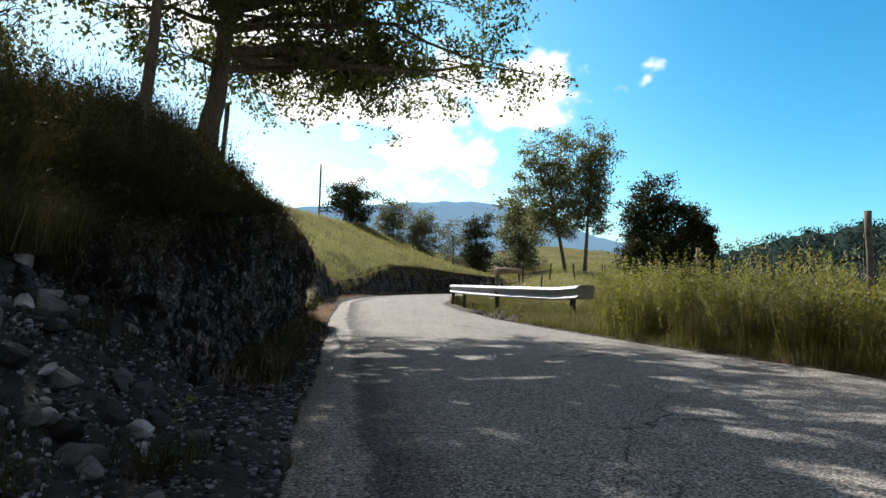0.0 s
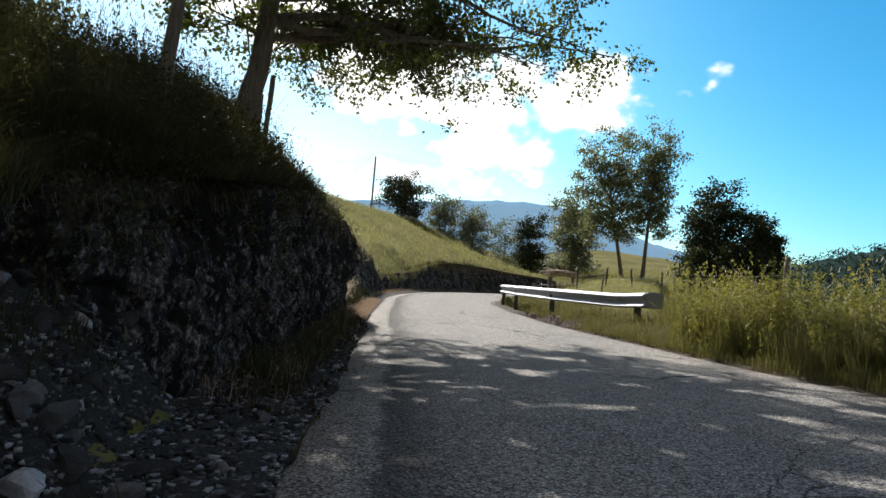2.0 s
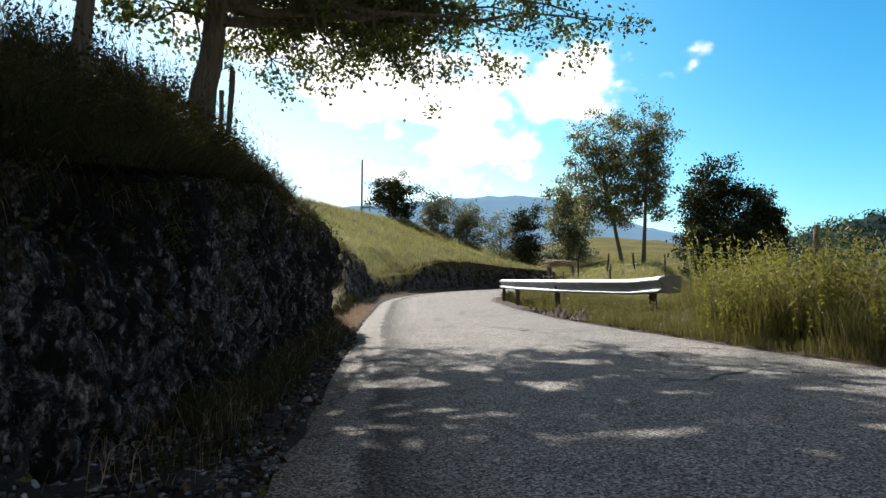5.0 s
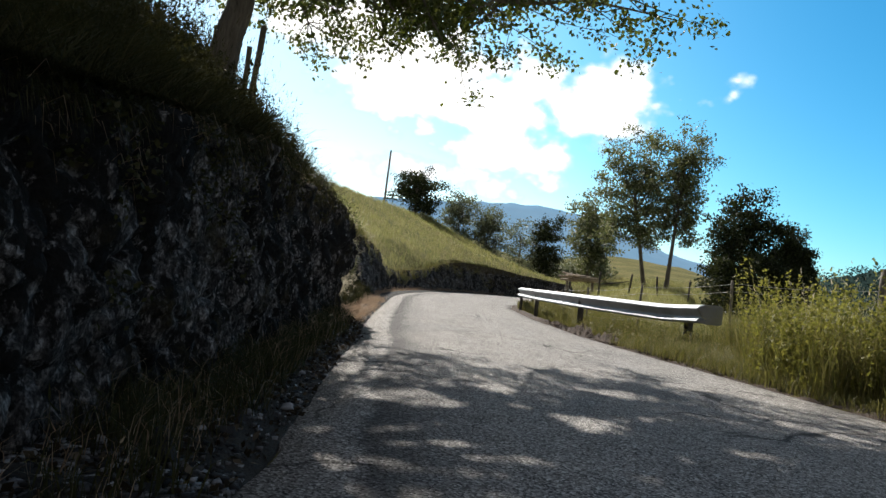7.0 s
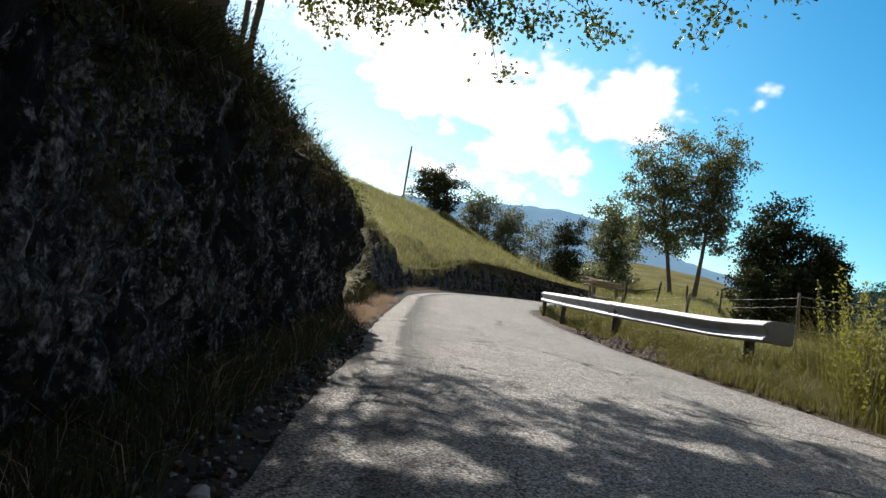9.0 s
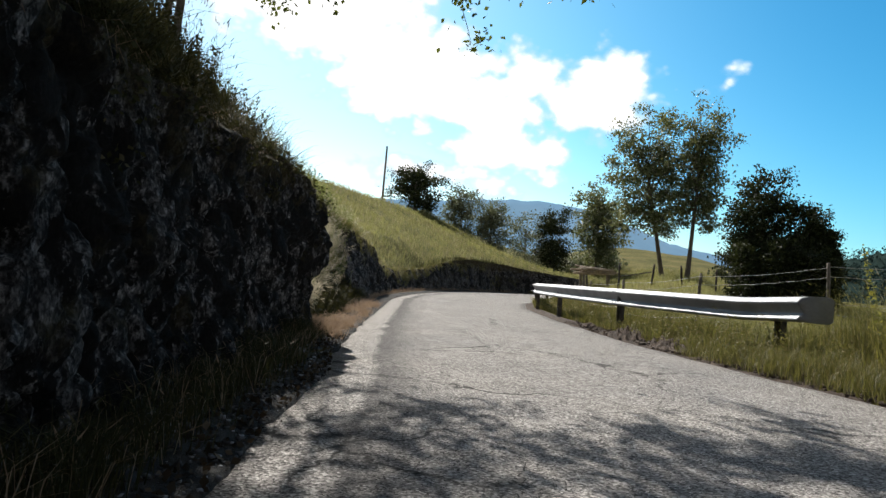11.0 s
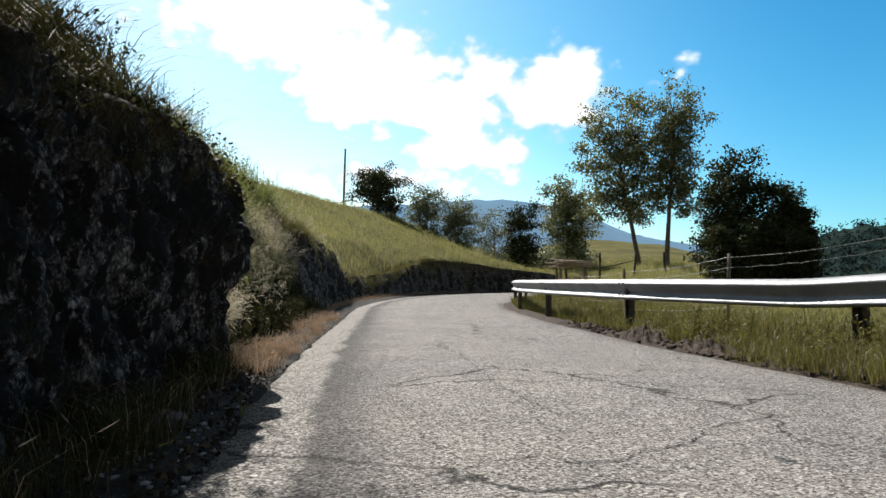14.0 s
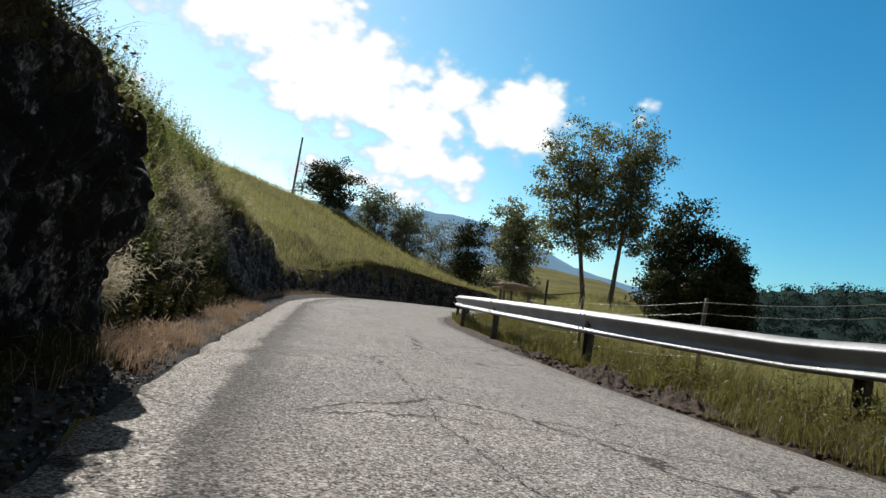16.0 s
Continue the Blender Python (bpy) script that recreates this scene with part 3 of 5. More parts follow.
def build_road():
    a = chain(LEFT, 0.25)
    n = len(a)
    # the right edge at the same stations, by corner numbers
    pl, pr = np.array(LEFT, float), np.array(RIGHT, float)
    sl = np.r_[0, np.cumsum(np.hypot(*np.diff(pl, axis=0).T))]
    u = np.interp(np.arange(n) * 0.25, sl, np.arange(len(pl)))
    b = np.stack([np.interp(u, np.arange(len(pr)), pr[:, i]) for i in (0, 1)], 1)
    k = 7
    pad = np.pad(b, ((k // 2, k // 2), (0, 0)), mode="edge")
    b = np.stack([np.convolve(pad[:, i], np.ones(k) / k, "valid") for i in (0, 1)], 1)
    rag = 0.05 * waves(a[:, 1], a[:, 0], 0.35) + 0.03 * waves(a[:, 1], a[:, 0], 0.11)
    m = 17
    v = np.r_[-0.004, np.linspace(0, 1, m - 2), 1.004]
    across = b - a
    wide = np.hypot(*across.T)
    unit = across / wide[:, None]
    a2, b2 = a + unit * rag[:, None], b + unit * (0.04 * waves(b[:, 1], b[:, 0], 0.4, 2.0))[:, None]
    P = a2[:, None] + (b2 - a2)[:, None] * v[None, :, None]
    z = 0.0 + 0.03 * (1 - (2 * v - 1) ** 2)[None] + 0.006 * waves(P[..., 0], P[..., 1], 1.7)
    z[:, 0] = z[:, -1] = -0.05
    V = np.concatenate([P, z[..., None]], -1)
    me = mesh_of("road", V, grid_faces(n, m)[:, ::-1], material=ASPHALT, smooth=True)
    layer = me.uv_layers.new(name="road")
    metres = (np.clip(v, 0, 1)[None] * wide[:, None]).ravel()
    along = np.repeat(np.arange(n) * 0.25, m)
    idx = np.zeros(len(me.loops), np.int32)
    me.loops.foreach_get("vertex_index", idx)
    layer.data.foreach_set("uv", np.stack([metres[idx], along[idx]], 1).astype(np.float32).ravel())
    return thing("road", me, label="narrow country road of worn cracked grey asphalt", category="road", kind="structure")


build_road()


# ---- rock cutting beside the road ----
def build_rock_wall():
    """A face along the foot of the bank that turns in at its far corner."""
    foot_line = []
    pl = chain(LEFT, 0.1)
    for i, (x, y) in enumerate(pl):
        if 0.9 <= y <= 11.75:
            t = pl[i + 1] - pl[i - 1]
            t /= np.hypot(*t)
            d = np.interp(y, [0.9, 2.2, 3, 6, 9.5, 11.9], [1.45, 0.95, 0.80, 0.66, 0.72, 0.56])
            foot_line.append((x - t[1] * d, y + t[0] * d))
    fx, fy = foot_line[-1]
    for k in range(1, 16):
        a = k / 15 * radians(80)
        foot_line.append((fx - 0.55 * (1 - math.cos(a)) - max(0, k - 9) * 0.14, fy + 0.55 * math.sin(a)))
    base = np.array(foot_line)
    s = np.r_[0, np.cumsum(np.hypot(*np.diff(base, axis=0).T))]
    t = np.arange(0, s[-1], 0.028)
    base = np.stack([np.interp(t, s, base[:, 0]), np.interp(t, s, base[:, 1])], 1)
    tang = np.gradient(base, axis=0)
    tang /= np.hypot(*tang.T)[:, None]
    out = np.stack([tang[:, 1], -tang[:, 0]], 1)          # towards the road
    tops = np.interp(base[:, 1], [0.9, 1.6, 2.6, 4, 6, 8.5, 10.5, 11.6, 12.0, 12.3], [1.05, 1.25, 1.45, 1.62, 1.82, 1.88, 1.98, 1.75, 1.5, 1.42])
    m = 76
    v = np.linspace(0, 1, m)
    V = np.zeros((len(base), m, 3))
    for i in range(len(base)):
        for j in range(m):
            h = v[j] * (tops[i] + 0.12) - 0.1
            p = Vector((base[i, 0], base[i, 1], h))
            warp = p + 0.12 * noise.noise_vector(p * 2.7)
            big = noise.noise(p * 0.9 + Vector((3, 0, 0)))
            cell = noise.voronoi(Vector((warp.x * 2.6, warp.y * 2.6, warp.z * 1.7)))
            slab = min(cell[0][1] - cell[0][0], 0.5)
            tilt = noise.cell_vector(cell[1][0] * 7)[0]          # each block stands proud by its own amount
            chip = noise.voronoi(Vector((warp.x * 8.5, warp.y * 8.5, warp.z * 5.5)))
            flake = min(chip[0][1] - chip[0][0], 0.35)
            bit = noise.cell_vector(chip[1][0] * 9)[1]
            fine = noise.noise(p * 17)
            lean = 0.10 - 0.18 * v[j] + 0.14 * max(0, v[j] - 0.75) / 0.25
            off = lean + 0.15 * big + 0.22 * slab + 0.09 * tilt + 0.13 * flake + 0.035 * bit + 0.018 * fine - 0.17
            off += 0.30 * math.exp(-((base[i, 1] - 11.2) / 0.85) ** 2) * math.exp(-((v[j] - 0.70) / 0.26) ** 2)      # the brow juts out
            off -= 0.26 * math.exp(-((base[i, 1] - 9.45 - 0.25 * (h - 1.0)) / 0.10) ** 2) * min(1, h / 0.8)     # a deep fissure
            off -= 0.10 * math.exp(-((base[i, 1] - 6.5 + 0.3 * h) / 0.07) ** 2)
            if j > m - 7:
                off -= 0.10 * (j - m + 7) ** 1.2 / 2      # rolls back under the turf
            V[i, j] = (p.x + out[i, 0] * off, p.y + out[i, 1] * off, h + 0.05 * noise.noise(p * 5 + Vector((9, 9, 9))))
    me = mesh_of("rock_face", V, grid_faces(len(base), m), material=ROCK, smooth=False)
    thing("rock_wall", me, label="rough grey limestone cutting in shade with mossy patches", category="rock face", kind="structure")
    return V, out


WALL, WALL_OUT = build_rock_wall()


def build_cut_bank():
    """The low broken rock face under the hill, past the cutting."""
    pl = chain(LEFT, 0.09)
    keep = [i for i in range(1, len(pl) - 1) if 19.5 <= pl[i][1] <= 63.0]
    m = 30
    V = np.zeros((len(keep), m, 3))
    for k, i in enumerate(keep):
        t = pl[i + 1] - pl[i - 1]
        t /= np.hypot(*t)
        x, y = pl[i]
        foot, rise, run = (np.interp(y, *c) for c in (FOOT, RISE, RUN))
        ends = min(1.0, k / 12, (len(keep) - 1 - k) / 12)
        for j in range(m):
            v = j / (m - 1)
            p = Vector((x, y, v * rise))
            cell = noise.voronoi(Vector((x * 2.1, y * 2.1, v * rise * 2.4)) + 0.25 * noise.noise_vector(p * 2.0))
            chip = noise.voronoi(Vector((x * 6, y * 6, v * rise * 7)))
            d = foot + 0.10 + run * v - 0.10 * ends + 0.16 * (1 - ends)
            d -= ends * (0.22 * min(cell[0][1] - cell[0][0], 0.5) + 0.10 * noise.cell_vector(cell[1][0] * 5)[0] + 0.10 * min(chip[0][1] - chip[0][0], 0.4) + 0.14 * noise.noise(p * 0.7) - 0.04)
            V[k, j] = (x - t[1] * d, y + t[0] * d, -0.06 + v * (rise + 0.02))
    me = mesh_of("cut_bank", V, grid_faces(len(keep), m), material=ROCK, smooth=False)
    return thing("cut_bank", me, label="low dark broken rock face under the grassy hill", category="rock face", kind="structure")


build_cut_bank()


# ---- foliage builders ----
def blades(name, xyz, tall, wide, lean, material, seed, heads=0.0, bend=0.5, plume=1.0, rough=1.0, **tags):
    """Grass: one tapered, bent blade per root, with a seed head on some."""
    r = np.random.default_rng(seed)
    n = len(xyz)
    patch = np.maximum(0.25, 1 + rough * (0.28 * waves(xyz[:, 0], xyz[:, 1], 0.45, seed) + 0.18 * waves(xyz[:, 0], xyz[:, 1], 0.15, seed * 2)))
    a, tall = r.uniform(0, 2 * np.pi, n), tall * r.uniform(0.55, 1.25, n) * patch
    face = r.uniform(0, 2 * np.pi, n)
    w = wide * r.uniform(0.7, 1.3, n)
    reach = lean * r.uniform(0.2, 1.0, n) * tall
    side_v = np.stack([np.cos(face), np.sin(face), 0 * face], 1)
    way = np.stack([np.cos(a), np.sin(a), 0 * a], 1)
    base = np.asarray(xyz, float)
    mid = base + way * (reach * bend * 0.5)[:, None] + np.array([0, 0, 1]) * (tall * 0.55)[:, None]
    tip = base + way * reach[:, None] + np.array([0, 0, 1]) * (tall * (1 - 0.25 * lean))[:, None]
    V = np.stack([base - side_v * w[:, None] / 2, base + side_v * w[:, None] / 2, mid + side_v * w[:, None] * 0.38, mid - side_v * w[:, None] * 0.38, tip], 1)
    k = np.arange(n)[:, None] * 5
    quads, tris = k + np.array([0, 1, 2, 3]), k + np.array([3, 2, 4])
    V = V.reshape(-1, 3)
    if heads > 0:
        pick = np.nonzero(r.uniform(size=n) < heads)[0]
        c, l, hw = tip[pick], plume * (0.035 + 0.05 * r.uniform(size=len(pick)))[:, None], w[pick][:, None] * 0.9 + 0.002 * plume
        up = (tip - mid)[pick]
        up /= np.linalg.norm(up, axis=1)[:, None]
        sv = side_v[pick]
        H = np.stack([c - up * l * 0.3, c + sv * hw, c + up * l, c - sv * hw], 1).reshape(-1, 3)
        quads = np.concatenate([quads, len(V) + np.arange(len(pick))[:, None] * 4 + np.array([0, 1, 2, 3])])
        V = np.concatenate([V, H])
    return thing(name, mesh_of(name, V, quads, tris, material), kind="stuff", **tags)


def on_ground(x, y, sink=0.02):
    return np.stack([x, y, height(x, y) - sink], 1)


def leaf_cloud(r, centres, radius, per, size, flat=0.6, droop=0.35):
    """Diamond leaves, two faces each, scattered round twig ends."""
    c = np.repeat(centres, per, axis=0)
    n = len(c)
    c = c + r.normal(0, 1, (n, 3)) * np.array([1, 1, flat]) * radius
    d = r.normal(0, 1, (n, 3))
    d[:, 2] -= droop
    d /= np.linalg.norm(d, axis=1)[:, None]
    e = np.cross(d, r.normal(0, 1, (n, 3)))
    e /= np.linalg.norm(e, axis=1)[:, None]
    nrm = np.cross(d, e)
    s = size * r.uniform(0.6, 1.3, n)[:, None]
    V = np.stack([c, c + d * s * 0.45 + e * s * 0.32 + nrm * s * 0.08, c + d * s, c + d * s * 0.45 - e * s * 0.32 + nrm * s * 0.08], 1).reshape(-1, 3)
    k = np.arange(n)[:, None] * 4
    return V, np.concatenate([k + np.array([0, 1, 2]), k + np.array([0, 2, 3])])


def tube_rings(points, radii, sides, start):
    """Vertices and quads of a tapered tube along the points."""
    p = np.asarray(points, float)
    t = np.gradient(p, axis=0)
    t /= np.linalg.norm(t, axis=1)[:, None]
    ref = np.where(np.abs(t[:, 2:3]) > 0.9, np.array([[1.0, 0, 0]]), np.array([[0, 0, 1.0]]))
    a = np.cross(t, ref)
    a /= np.linalg.norm(a, axis=1)[:, None]
    b = np.cross(t, a)
    ang = np.arange(sides) / sides * 2 * np.pi
    V = p[:, None] + np.asarray(radii)[:, None, None] * (np.cos(ang)[None, :, None] * a[:, None] + np.sin(ang)[None, :, None] * b[:, None])
    i = start + np.arange(len(p) * sides).reshape(len(p), sides)
    j = np.roll(i, -1, axis=1)
    Q = np.stack([i[:-1], j[:-1], j[1:], i[1:]], -1).reshape(-1, 4)
    return V.reshape(-1, 3), Q


def wander(r, a, b, n, amount):
    t = np.linspace(0, 1, n)[:, None]
    p = np.asarray(a, float) * (1 - t) + np.asarray(b, float) * t
    k = np.cumsum(r.normal(0, amount, (n, 3)), axis=0)
    return p + (k - t * k[-1]) * np.sin(t * np.pi) ** 0.5


def build_tree(name, base, fork, thick, limbs, seed, leaf_mat, leaf_size, per, clump, twigs, label, category="tree", leaf_flat=0.6, twig_len=1.0, group="", gap=1.0, dense=-0.12, shafts=None):
    """A tree: trunk from base to fork, limbs to given ends, twigs off the limbs, leaves round the twigs."""
    r = np.random.default_rng(seed)
    base, fork = np.asarray(base, float), np.asarray(fork, float)
    root = thing(name, None, label=label, category=category, group=group)
    root.location = Vector(base)
    V, Q, n = [], [], 0

    def add(points, radii, sides):
        nonlocal n
        v, q = tube_rings(points, radii, sides, n)
        V.append(v)
        Q.append(q)
        n += len(v)

    tr = wander(r, base - np.array([0, 0, 0.3]), fork, 12, thick * 0.10)
    flare = thick * (1 + 0.5 * np.exp(-np.linspace(0, 6, 12))) * np.linspace(1, 0.72, 12)
    add(tr, flare, 12)
    tips = []
    for frac, end, share in limbs:
        start = tr[min(11, int(frac * 11))]
        end = np.asarray(end, float)
        L = np.linalg.norm(end - start)
        pts = wander(r, start, end, 10, L * 0.022)
        pts[:, 2] += np.sin(np.linspace(0, np.pi, 10)) * L * 0.07
        rad = thick * share * np.linspace(1, 0.12, 10)
        add(pts, rad, 8)
        for k in range(twigs):
            t = r.uniform(0.22, 1.0) if k else 1.0
            o = pts[min(9, int(t * 9))]
            d = r.normal(0, 1, 3)
            d[2] *= 0.6
            d += (end - start) / L * 0.7
            d /= np.linalg.norm(d)
            e = o + d * twig_len * r.uniform(0.5, 1.25)
            tw = wander(r, o, e, 5, 0.04 * twig_len)
            add(tw, rad[min(9, int(t * 9))] * np.linspace(0.5, 0.1, 5) + 0.004, 5)
            tips += [e, tw[3], tw[2]] if t > 0.3 else [e]
    me = mesh_of("trunk", np.concatenate(V) - base, np.concatenate(Q), material=BARK, smooth=True)
    thing("trunk", me, root)
    # the crown opens in patches where twigs are bare
    tips = [p for p in tips if noise.noise(Vector(p) / gap + Vector((seed, 0, 0))) > dense]
    LV, LT = leaf_cloud(r, np.array(tips), clump, per, leaf_size, leaf_flat)
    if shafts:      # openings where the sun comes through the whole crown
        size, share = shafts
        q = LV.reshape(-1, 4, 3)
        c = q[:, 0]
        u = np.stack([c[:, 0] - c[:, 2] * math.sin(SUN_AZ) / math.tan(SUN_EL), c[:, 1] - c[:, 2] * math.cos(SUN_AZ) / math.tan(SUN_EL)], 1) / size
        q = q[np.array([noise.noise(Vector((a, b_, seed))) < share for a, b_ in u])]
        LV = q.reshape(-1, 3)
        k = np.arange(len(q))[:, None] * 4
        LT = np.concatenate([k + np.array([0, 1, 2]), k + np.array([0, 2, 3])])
    thing("crown", mesh_of("crown", LV - base, None, LT, leaf_mat), root)
    return root


def dome_limbs(r, base, top, rx, ry, count, low=0.3):
    """Limb ends that fill an uneven crown."""
    out = []
    for k in range(count):
        a = k * 2.399 + r.uniform(-0.4, 0.4)
        h = low + (1 - low) * (k + 0.5) / count
        g = math.sqrt(max(0.05, 1 - ((h - 0.55) / 0.62) ** 2)) * r.uniform(0.65, 1.1)
        out.append((min(0.98, 0.35 + 0.6 * h), (base[0] + math.cos(a) * rx * g, base[1] + math.sin(a) * ry * g, base[2] + (top - base[2]) * h), 0.35))
    return out


def gz(x, y):
    return float(height(np.array([x]), np.array([y]))[0])


# ---- big tree on the bank ----
def build_bank_tree():
    b = (-3.62, 9.4, gz(-3.62, 9.4))
    f = (-3.08, 9.4, 6.4)
    r = np.random.default_rng(21)
    limbs = [(0.62, (-0.6, 14.4, 5.35), 0.42), (0.66, (1.0, 10.1, 4.75), 0.45), (0.72, (3.0, 12.0, 5.6), 0.45), (0.8, (2.5, 11.0, 5.3), 0.4), (0.7, (-3.75, 14.1, 5.45), 0.4),
             (0.8, (0.8, 13.4, 6.2), 0.42), (0.75, (-0.4, 6.4, 6.2), 0.4), (0.9, (1.8, 8.2, 7.0), 0.42), (0.75, (-5.3, 9.3, 5.7), 0.35), (0.9, (-4.6, 6.2, 7.0), 0.4),
             (0.95, (-1.0, 11.0, 8.6), 0.45), (0.98, (-2.6, 8.2, 9.2), 0.45), (0.95, (1.0, 10.2, 8.2), 0.4), (0.9, (-2.6, 12.8, 7.4), 0.4), (0.92, (-1.2, 5.2, 7.6), 0.4), (0.88, (3.0, 9.4, 6.8), 0.35),
             (0.7, (-1.9, 12.0, 5.5), 0.3), (0.68, (0.3, 12.2, 5.4), 0.3), (0.6, (-4.3, 9.7, 5.0), 0.25), (0.6, (-2.2, 7.0, 5.6), 0.3), (0.66, (1.9, 11.8, 5.4), 0.3), (0.7, (-1.3, 13.4, 5.5), 0.3),
             # high left limbs, out of view, added to keep sun off the bank
             (0.9, (-6.4, 10.0, 9.0), 0.42), (0.9, (-5.0, 6.9, 9.0), 0.42), (0.95, (-4.2, 9.6, 9.8), 0.42), (0.8, (-5.8, 11.2, 8.2), 0.4), (0.92, (-6.0, 7.4, 9.8), 0.4), (0.88, (-4.6, 8.0, 8.0), 0.4), (0.95, (-3.4, 6.6, 8.6), 0.4)]
    # the last two limbs here also stand out of view to shade the bank
    limbs += [(0.6, (-0.6, 13.4, 5.2), 0.2), (0.65, (-1.9, 13.4, 5.5), 0.2), (0.65, (0.8, 13.1, 5.35), 0.2), (0.7, (1.6, 12.5, 5.5), 0.2), (0.7, (-2.8, 13.0, 5.8), 0.2), (0.85, (-6.2, 8.6, 8.2), 0.42), (0.85, (-7.6, 8.2, 7.8), 0.4)]
    for k in range(22):      # the upper crown, mostly unseen, added in an even spread to thicken the shade
        u, a = math.sqrt((k + 0.5) / 22), k * 2.399
        x, y = -1.1 + 4.1 * u * math.cos(a), 9.9 + 4.3 * u * math.sin(a)
        limbs.append((0.9, (x, y, 6.6 + 2.0 * math.sqrt(1.05 - u * u) * r.uniform(0.35, 1.0)), 0.18))
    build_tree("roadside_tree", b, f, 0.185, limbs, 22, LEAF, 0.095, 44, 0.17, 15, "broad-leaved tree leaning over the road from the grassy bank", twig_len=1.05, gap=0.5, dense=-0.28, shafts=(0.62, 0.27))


build_bank_tree()
b2 = (-3.2, 5.5, gz(-3.2, 5.5))
build_tree("young_tree", b2, (-2.95, 5.7, 6.6), 0.07, [(0.7, (-3.4, 7.4, 5.6), 0.45), (0.75, (-2.0, 6.6, 6.4), 0.5), (0.8, (-1.6, 5.2, 6.8), 0.5),
            (0.85, (-3.2, 4.4, 6.9), 0.5), (0.9, (-4.4, 6.8, 7.2), 0.5), (0.9, (-2.4, 7.2, 7.4), 0.5), (0.95, (-3.6, 5.4, 8.2), 0.55), (0.98, (-2.4, 6.0, 8.4), 0.55), (0.75, (-3.4, 8.0, 6.3), 0.4)],
           5, LEAF, 0.08, 30, 0.22, 13, "slender young tree standing in tall grass on the bank", twig_len=0.85)


# ---- trees further off ----
def far_tree(name, x, y, top, rx, seed, leaf, label, thick=0.16, count=16, low=0.3, size=0.26, per=16, clump=0.45, twigs=9, lean=0.0, category="tree", twig_len=1.2, ry=None, gap=0.9):
    z = gz(x, y)
    r = np.random.default_rng(seed)
    fork = (x + lean, y, z + (top - z) * 0.72)
    return build_tree(name, (x, y, z), fork, thick, dome_limbs(r, (x + lean, y, z), top, rx, ry or rx, count, low), seed + 1, leaf, size, per, clump, twigs, label, category, twig_len=twig_len, gap=gap)


far_tree("ash_tree", 12.0, 47.0, 12.3, 2.3, 31, LEAF_FAR, "slim broad-leaved tree with a sunlit open crown in the meadow", count=30, low=0.28, lean=-1.5, per=22, clump=0.27, size=0.18, thick=0.13, twigs=11, twig_len=0.85, gap=0.7)
far_tree("ash_tree", 12.5, 44.0, 12.2, 1.35, 33, LEAF_FAR, "tall slim tree with a thin airy crown in the meadow", count=30, low=0.28, per=18, lean=0.5, clump=0.26, size=0.17, thick=0.12, twigs=11, twig_len=0.85, gap=0.7)
far_tree("hedge_tree", 22.6, 58.0, 11.2, 2.1, 35, LEAF_DARK, "dark dense broad-leaved tree at the field edge", count=30, low=0.10, per=24, size=0.25, clump=0.36, twig_len=0.9, gap=0.7)
far_tree("hedge_tree", 20.8, 57.0, 8.8, 1.2, 34, LEAF_DARK, "dark bushy tree at the field edge", count=24, low=0.05, per=24, size=0.25, clump=0.38, twig_len=0.8, gap=0.7)
far_tree("hedge_tree", 24.6, 56.5, 8.6, 1.4, 36, LEAF_DARK, "low dark bushy tree at the field edge", count=24, low=0.05, per=22, size=0.23, clump=0.38, twig_len=0.8, gap=0.7)
for x, y, top, seed, label in ((26.6, 57.5, 8.1, 37, "pointed dark evergreen bush at the field edge"), (25.7, 56.4, 7.2, 38, "slender pointed dark evergreen bush at the field edge"), (27.2, 56.6, 6.5, 40, "low pointed dark evergreen bush at the field edge")):
    far_tree("juniper", x, y, top, 0.55, seed, LEAF_DARK, label, count=28, low=0.02, per=26, size=0.18, clump=0.22, twig_len=0.5, category="bush")
far_tree("meadow_tree", 14.5, 84.0, 12.7, 2.6, 39, LEAF_FAR, "round tree beyond the meadow", count=26, low=0.12, size=0.32, clump=0.45, per=22)
far_tree("hill_tree", -6.1, 71.0, 11.6, 2.5, 41, LEAF_DARK, "dark round tree on the crest of the grassy hill", count=20, low=0.08, size=0.22, per=26, clump=0.34, twig_len=0.85)
far_tree("olive_bush", -1.5, 75.0, 10.2, 2.1, 43, LEAF_OLIVE, "grey-green open bush on the hill crest", thick=0.08, count=22, low=0.05, size=0.20, per=22, clump=0.32, twig_len=0.9, category="bush")
far_tree("olive_bush", 1.7, 74.0, 9.0, 1.9, 45, LEAF_OLIVE, "grey-green open bush on the hill crest", thick=0.08, count=20, low=0.05, size=0.20, per=22, clump=0.32, twig_len=0.9, category="bush")
far_tree("hill_bush", 5.5, 76.0, 8.3, 2.0, 47, LEAF_OLIVE, "thin-limbed bush with few leaves below the hill", thick=0.08, count=18, low=0.1, size=0.22, per=9, clump=0.36, category="bush")
far_tree("hill_bush", 8.3, 76.5, 8.8, 1.6, 49, LEAF_DARK, "dense dark bush below the hill", thick=0.09, count=22, low=0.08, size=0.22, per=24, clump=0.34, twig_len=0.8, category="bush")

for k, (x, y, top, wide) in enumerate(((20.4, 54.8, 4.8, 1.1), (22.0, 53.8, 5.2, 1.3), (23.8, 53.4, 5.0, 1.2), (25.3, 53.8, 4.6, 1.0))):
    far_tree("field_bush", x, y, top, wide, 51 + 2 * k, LEAF_DARK, "low dark dense bush in the hedge below the meadow", thick=0.07, count=18, low=0.03, size=0.22, per=22, clump=0.30, twig_len=0.6, category="bush")


